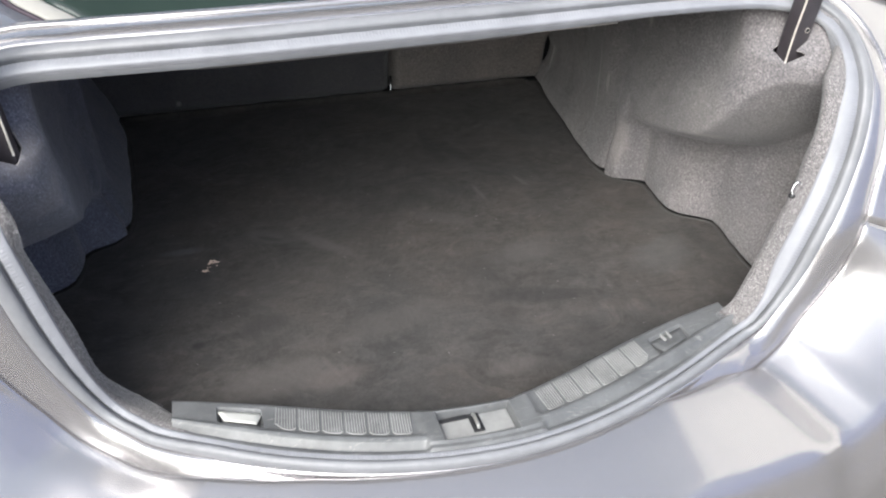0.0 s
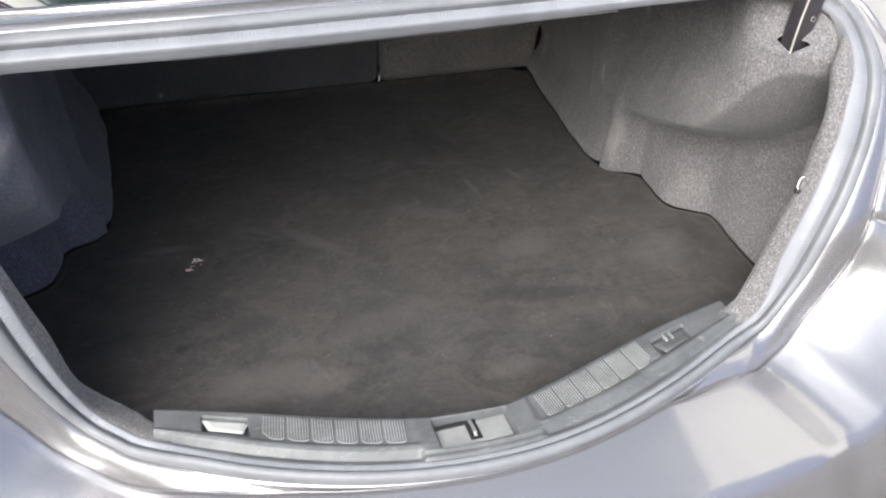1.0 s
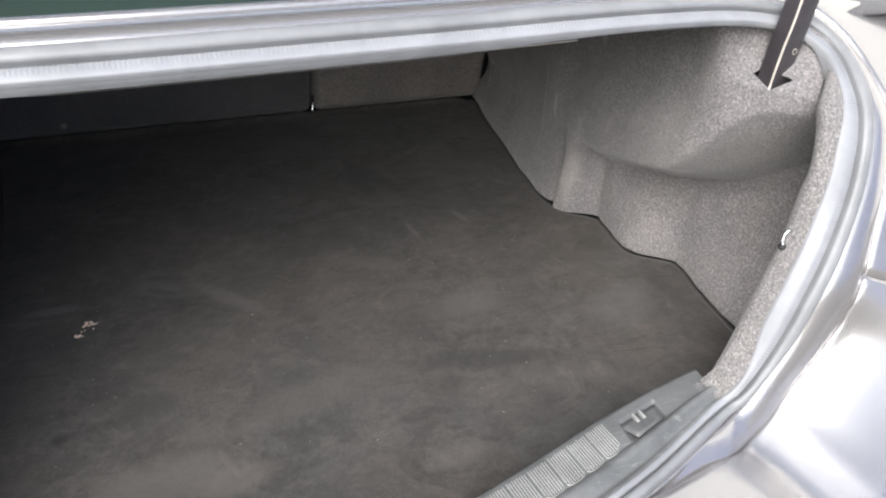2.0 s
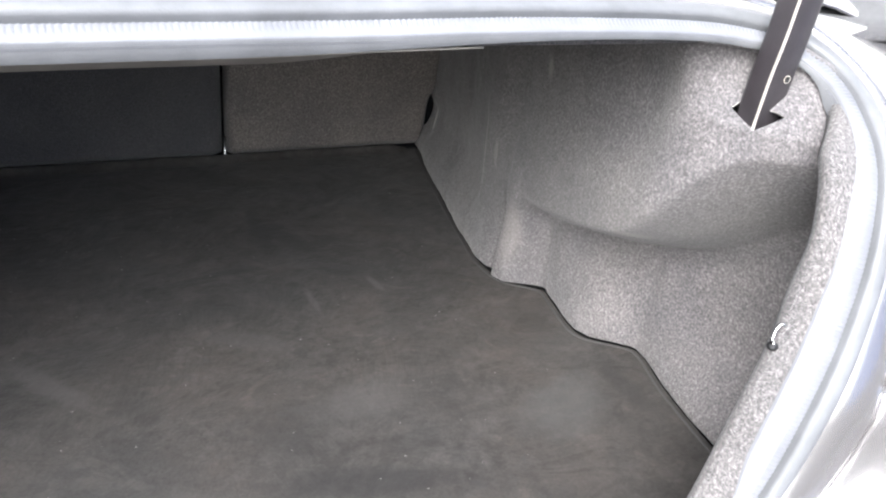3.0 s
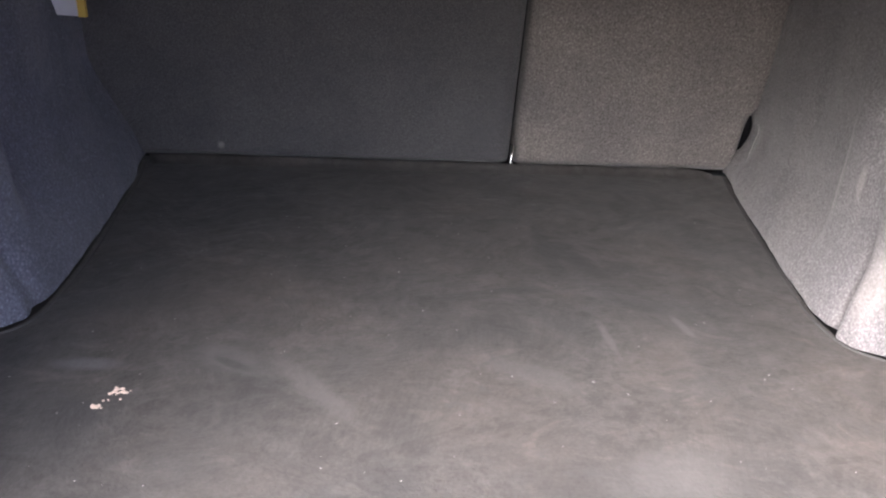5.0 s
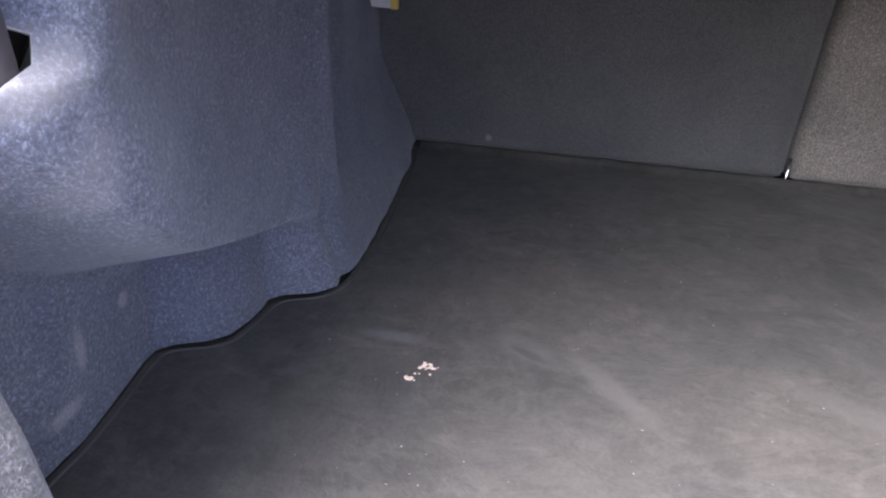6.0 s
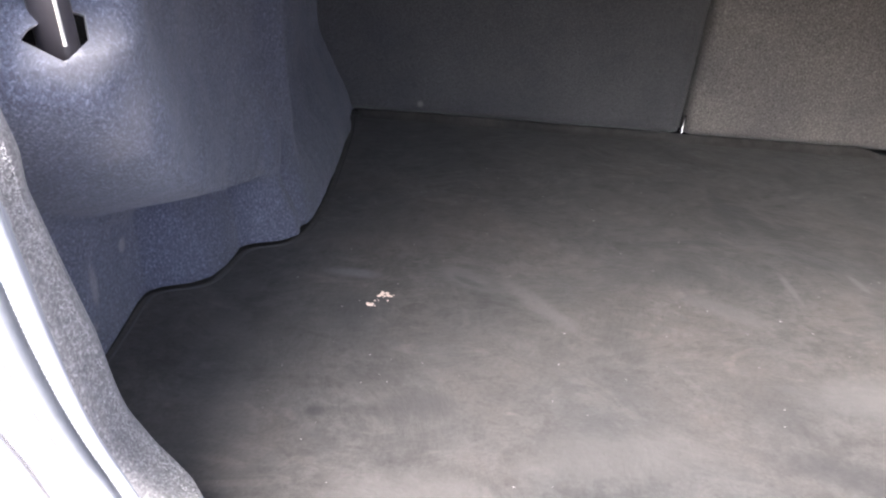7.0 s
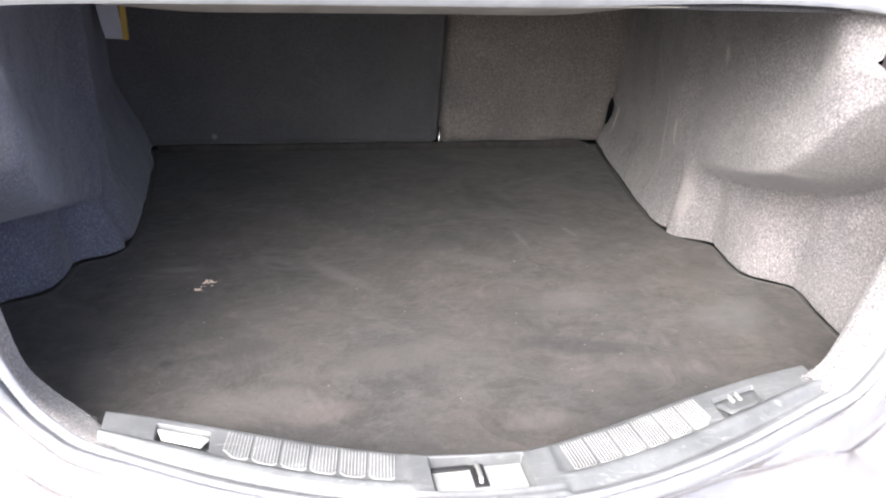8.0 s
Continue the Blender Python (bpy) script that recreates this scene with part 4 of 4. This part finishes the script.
# ---- hinge arms and lid ----
def hinge_arm(sx):
    """Square goose-neck tube whose inner front corner rises from the tip of the cut-out."""
    x, y, z = TIP[sx]
    wide, deep = (0.028, 0.023) if sx > 0 else (0.025, 0.015)
    swing = 0.2 if sx < 0 else 0.05
    x, y = x + sx * 0.002, y + (0.006 if sx < 0 else 0.003)
    path = spline([(x, y + 0.002, z - (0.012 if sx > 0 else 0.002)), (x, y, z + 0.012), (x + sx * 0.001, y - 0.003, z + 0.045), (x + sx * 0.003, y - 0.008, z + 0.09),
                   (x + sx * 0.006, y - 0.010, z + 0.17), (x + sx * 0.008, y + 0.02, z + 0.31), (x + sx * 0.010, y + 0.095, z + 0.47)], 50)
    rows, edge = [], []
    for i, p in enumerate(path):
        a, b = path[max(i - 1, 0)], path[min(i + 1, len(path) - 1)]
        up = (b - a).normalized()
        fwd = (Vector((0, 1, 0)) - up * up.y).normalized()
        out = Vector((sx * math.cos(swing), math.sin(swing), 0))
        fwd = (fwd - out * fwd.dot(out)).normalized()
        r = 0.0035
        ring = []
        for cx, cy in ((0, 0), (wide, 0), (wide, deep), (0, deep)):
            for k in range(3):
                ang = math.pi / 4 * k
                ux, uy = (r if cx == 0 else wide - r), (r if cy == 0 else deep - r)
                base_ang = {(0, 0): math.pi, (1, 0): 1.5 * math.pi, (1, 1): 0.0, (0, 1): 0.5 * math.pi}[(int(cx > 0), int(cy > 0))]
                ring.append(p + out * (ux + r * math.cos(base_ang + ang)) + fwd * (uy + r * math.sin(base_ang + ang)))
        rows.append(ring)
        edge.append(p + out * 0.0012 + fwd * 0.0012)
    arm = part("hinge_arm", grid(rows, False, True, sx < 0), arm_paint, car, "dark painted goose-neck hinge arm")
    part("worn_edge", tube(edge[1:], 0.0013, 6), worn_edge, arm, "pale worn edge of the hinge arm")
    q = path[5] + Vector((sx * 0.018, 0.0, 0.003))
    part("arm_hole", tube([q + Vector((0, -0.0008, 0)), q + Vector((0, 0.003, 0))], 0.0028, 12), black_plastic, arm)
    part("hole_rim", tube([q + Vector((0.003 * math.cos(a), -0.0006, 0.003 * math.sin(a))) for a in np.linspace(0, 2 * math.pi, 15)[:-1]], 0.0004, 6, True), worn_edge, arm)
    return arm


hinge_arm(1)
hinge_arm(-1)

def lid_at(x, t, back):
    """Raised boot lid, x across and t up it; back sets a skin behind the outer one."""
    arch = 1 - (x / 0.56) ** 2
    return Vector((CX + x * (1 - 0.10 * t), 1.20 - 0.04 * t + 0.05 * arch * (1 - t) - back, 1.19 + 0.62 * t + 0.03 * arch * t))


US_LID = np.linspace(-0.56, 0.56, 25)
lid = part("boot_lid", grid([[lid_at(x, t, 0.0) for x in US_LID] for t in np.linspace(0, 1, 14)]), paint, car, "raised boot lid")
solid(lid, 0.004)
solid(part("lid_lining", grid([[lid_at(x * 0.93, 0.04 + 0.92 * t, 0.03 + 0.012 * math.sin(t * math.pi)) for x in US_LID] for t in np.linspace(0, 1, 14)]), seat_felt, lid, "dark felt lining of the raised lid"), 0.003)

# lashing hook on the lining's cut edge, black clip under the shelf, white tag by the seat
i = min(range(n // 2), key=lambda k: abs(RING[k].z - 0.836))
way, up = felt_turn(RING[i], *FRAMES[i]), FRAMES[i][1]
along = (RING[i + 1] - RING[i - 1]).normalized()
root = RING[i] + way - up * 0.001
way.normalize()
hook = part("lashing_hook", tube(spline([root + along * a + way * b + up * c for a, b, c in ((-0.008, -0.003, -0.002), (-0.009, 0.001, 0.002), (-0.007, 0.0045, 0.0035), (0.0, 0.0055, 0.004), (0.006, 0.004, 0.0035), (0.009, 0.0005, 0.002), (0.008, -0.003, -0.001))], 26), 0.0016, 8), steel, car, "small bright metal lashing hook")
bm = bmesh.new()
bmesh.ops.create_uvsphere(bm, u_segments=14, v_segments=8, radius=0.0045, matrix=Matrix.Translation(root - along * 0.010 + way * 0.001) @ Matrix.Diagonal((1, 1, 0.8, 1)))
part("hook_base", bm, black_plastic, hook)
bm = bmesh.new()
bmesh.ops.create_uvsphere(bm, u_segments=16, v_segments=8, radius=0.014, matrix=pose(0.44, 1.30, 1.028) @ Matrix.Diagonal((1.3, 1.0, 1.2, 1)))
part("shelf_clip", bm, black_plastic, car, "black round clip under the shelf")
white_cloth = plastic("tag_cloth", (0.62, 0.62, 0.68), 0.8, 0.1)
yellow_cloth = plastic("tag_yellow", (0.62, 0.43, 0.10), 0.8, 0.1)
bm = bmesh.new()
pts = [(-0.514, 0.96), (-0.508, 0.912), (-0.503, 0.888), (-0.473, 0.887), (-0.474, 0.912), (-0.478, 0.96)]
fr = [bm.verts.new((x, 1.757 + 0.006 * (0.95 - z) / 0.1, z)) for x, z in pts]
bk = [bm.verts.new((x, 1.7578 + 0.006 * (0.95 - z) / 0.1, z)) for x, z in pts]
bm.faces.new(fr)
bm.faces.new(bk[::-1])
for i in range(6):
    bm.faces.new([fr[i], bk[i], bk[(i + 1) % 6], fr[(i + 1) % 6]])
bmesh.ops.recalc_face_normals(bm, faces=bm.faces)
tag = part("tag", bm, white_cloth, car, "white cloth tag hanging from the shelf", smooth=False)
bm = bmesh.new()
box(bm, (-0.4735, 1.755, 0.887), (-0.464, 1.7625, 0.96))
part("tag_stripe", bm, yellow_cloth, tag, "yellow edge of the tag", smooth=False)
bm = bmesh.new()
box(bm, (-0.514, 1.754, 0.955), (-0.460, 1.762, 1.06), 0.002)
part("tag_strap", bm, binding_cloth, tag)

# rear edge of the mat, turned up against the seat backs
rows = []
for x in np.linspace(-0.47, 0.51, 60):
    lift = smooth01(0.53, 0.47, x)
    wv = 0.0015 * math.sin(x * 31) + 0.001 * math.sin(x * 73)
    rows.append([Vector((x, 0.548, 0.0115)), Vector((x, 0.5585 + wv, 0.0125)), Vector((x, 0.5630 + wv, 0.0135 + 0.006 * lift)), Vector((x, 0.5655 + wv, 0.0135 + 0.013 * lift)), Vector((x, 0.569, 0.0125 + 0.012 * lift))])
solid(part("turned_edge", grid(rows), mat_cloth, mat, "turned-up rear edge of the mat"), 0.002)

# dried crumbs and lint on the mat
random.seed(5)


def flakes(name, places, material_, label):
    bm = bmesh.new()
    for x, y, r in places:
        m = pose(x, y, FLOOR + r * 0.25, random.uniform(-20, 20), random.uniform(-20, 20), random.uniform(0, 360)) @ Matrix.Diagonal((random.uniform(0.6, 1.6), random.uniform(0.5, 1.0), 0.45, 1))
        bmesh.ops.create_icosphere(bm, subdivisions=1, radius=r, matrix=m)
    return tagged(part(name, bm, material_, None, smooth=False), label, "crumbs", kind="stuff")


places = []
for cx, cy, n_, sp in ((-0.312, 1.303, 22, 0.0045), (-0.325, 1.280, 8, 0.003), (-0.317, 1.290, 4, 0.004)):
    for _ in range(n_):
        places.append((random.gauss(cx, sp), random.gauss(cy, sp * 0.5), random.uniform(0.0010, 0.0026)))
flakes("crumbs", places, crumb_white, "dried pale crumbs stuck to the boot mat")
lint_cloth = plastic("lint", (0.26, 0.25, 0.24), 0.9)
flakes("lint", [(random.uniform(-0.42, 0.42), random.uniform(0.95, 1.75), random.uniform(0.0004, 0.0011)) for _ in range(130)], lint_cloth, "specks of grey lint strewn over the mat")


# loose fibres along the cut edges of the linings
fibre_cloth = plastic("fibre", (0.4, 0.39, 0.395), 0.9)


def fibres(sx, owner):
    n = len(RING)
    where = [i for i in range(n) if RING[i].x * sx >= (0.33 if sx > 0 else 0.385) and RING[i].z < 0.97]
    bm = bmesh.new()
    for _ in range(2600):
        i = random.choice(where)
        o, u = FRAMES[i]
        p = RING[i].lerp(RING[(i + 1) % n], random.random()) + felt_turn(RING[i], o, u) * (1 - 0.8 * random.random() ** 2) + u * 0.0005
        d = (-o * random.uniform(-0.5, 1.0) + u * random.uniform(0.0, 0.8) + Vector((random.uniform(-1, 1), random.uniform(-1, 1), random.uniform(-1, 1))) * 0.9).normalized() * random.uniform(0.0006, 0.0020)
        w = d.cross(u).normalized() * 0.00016
        q = [p - w, p + w, p + d * 0.6 + w * 0.7, p + d]
        bm.faces.new([bm.verts.new(a) for a in q])
    return tagged(part("felt_fuzz", bm, fibre_cloth, owner, smooth=False), kind="stuff")


fibres(1, lining_r)
fibres(-1, lining_l)
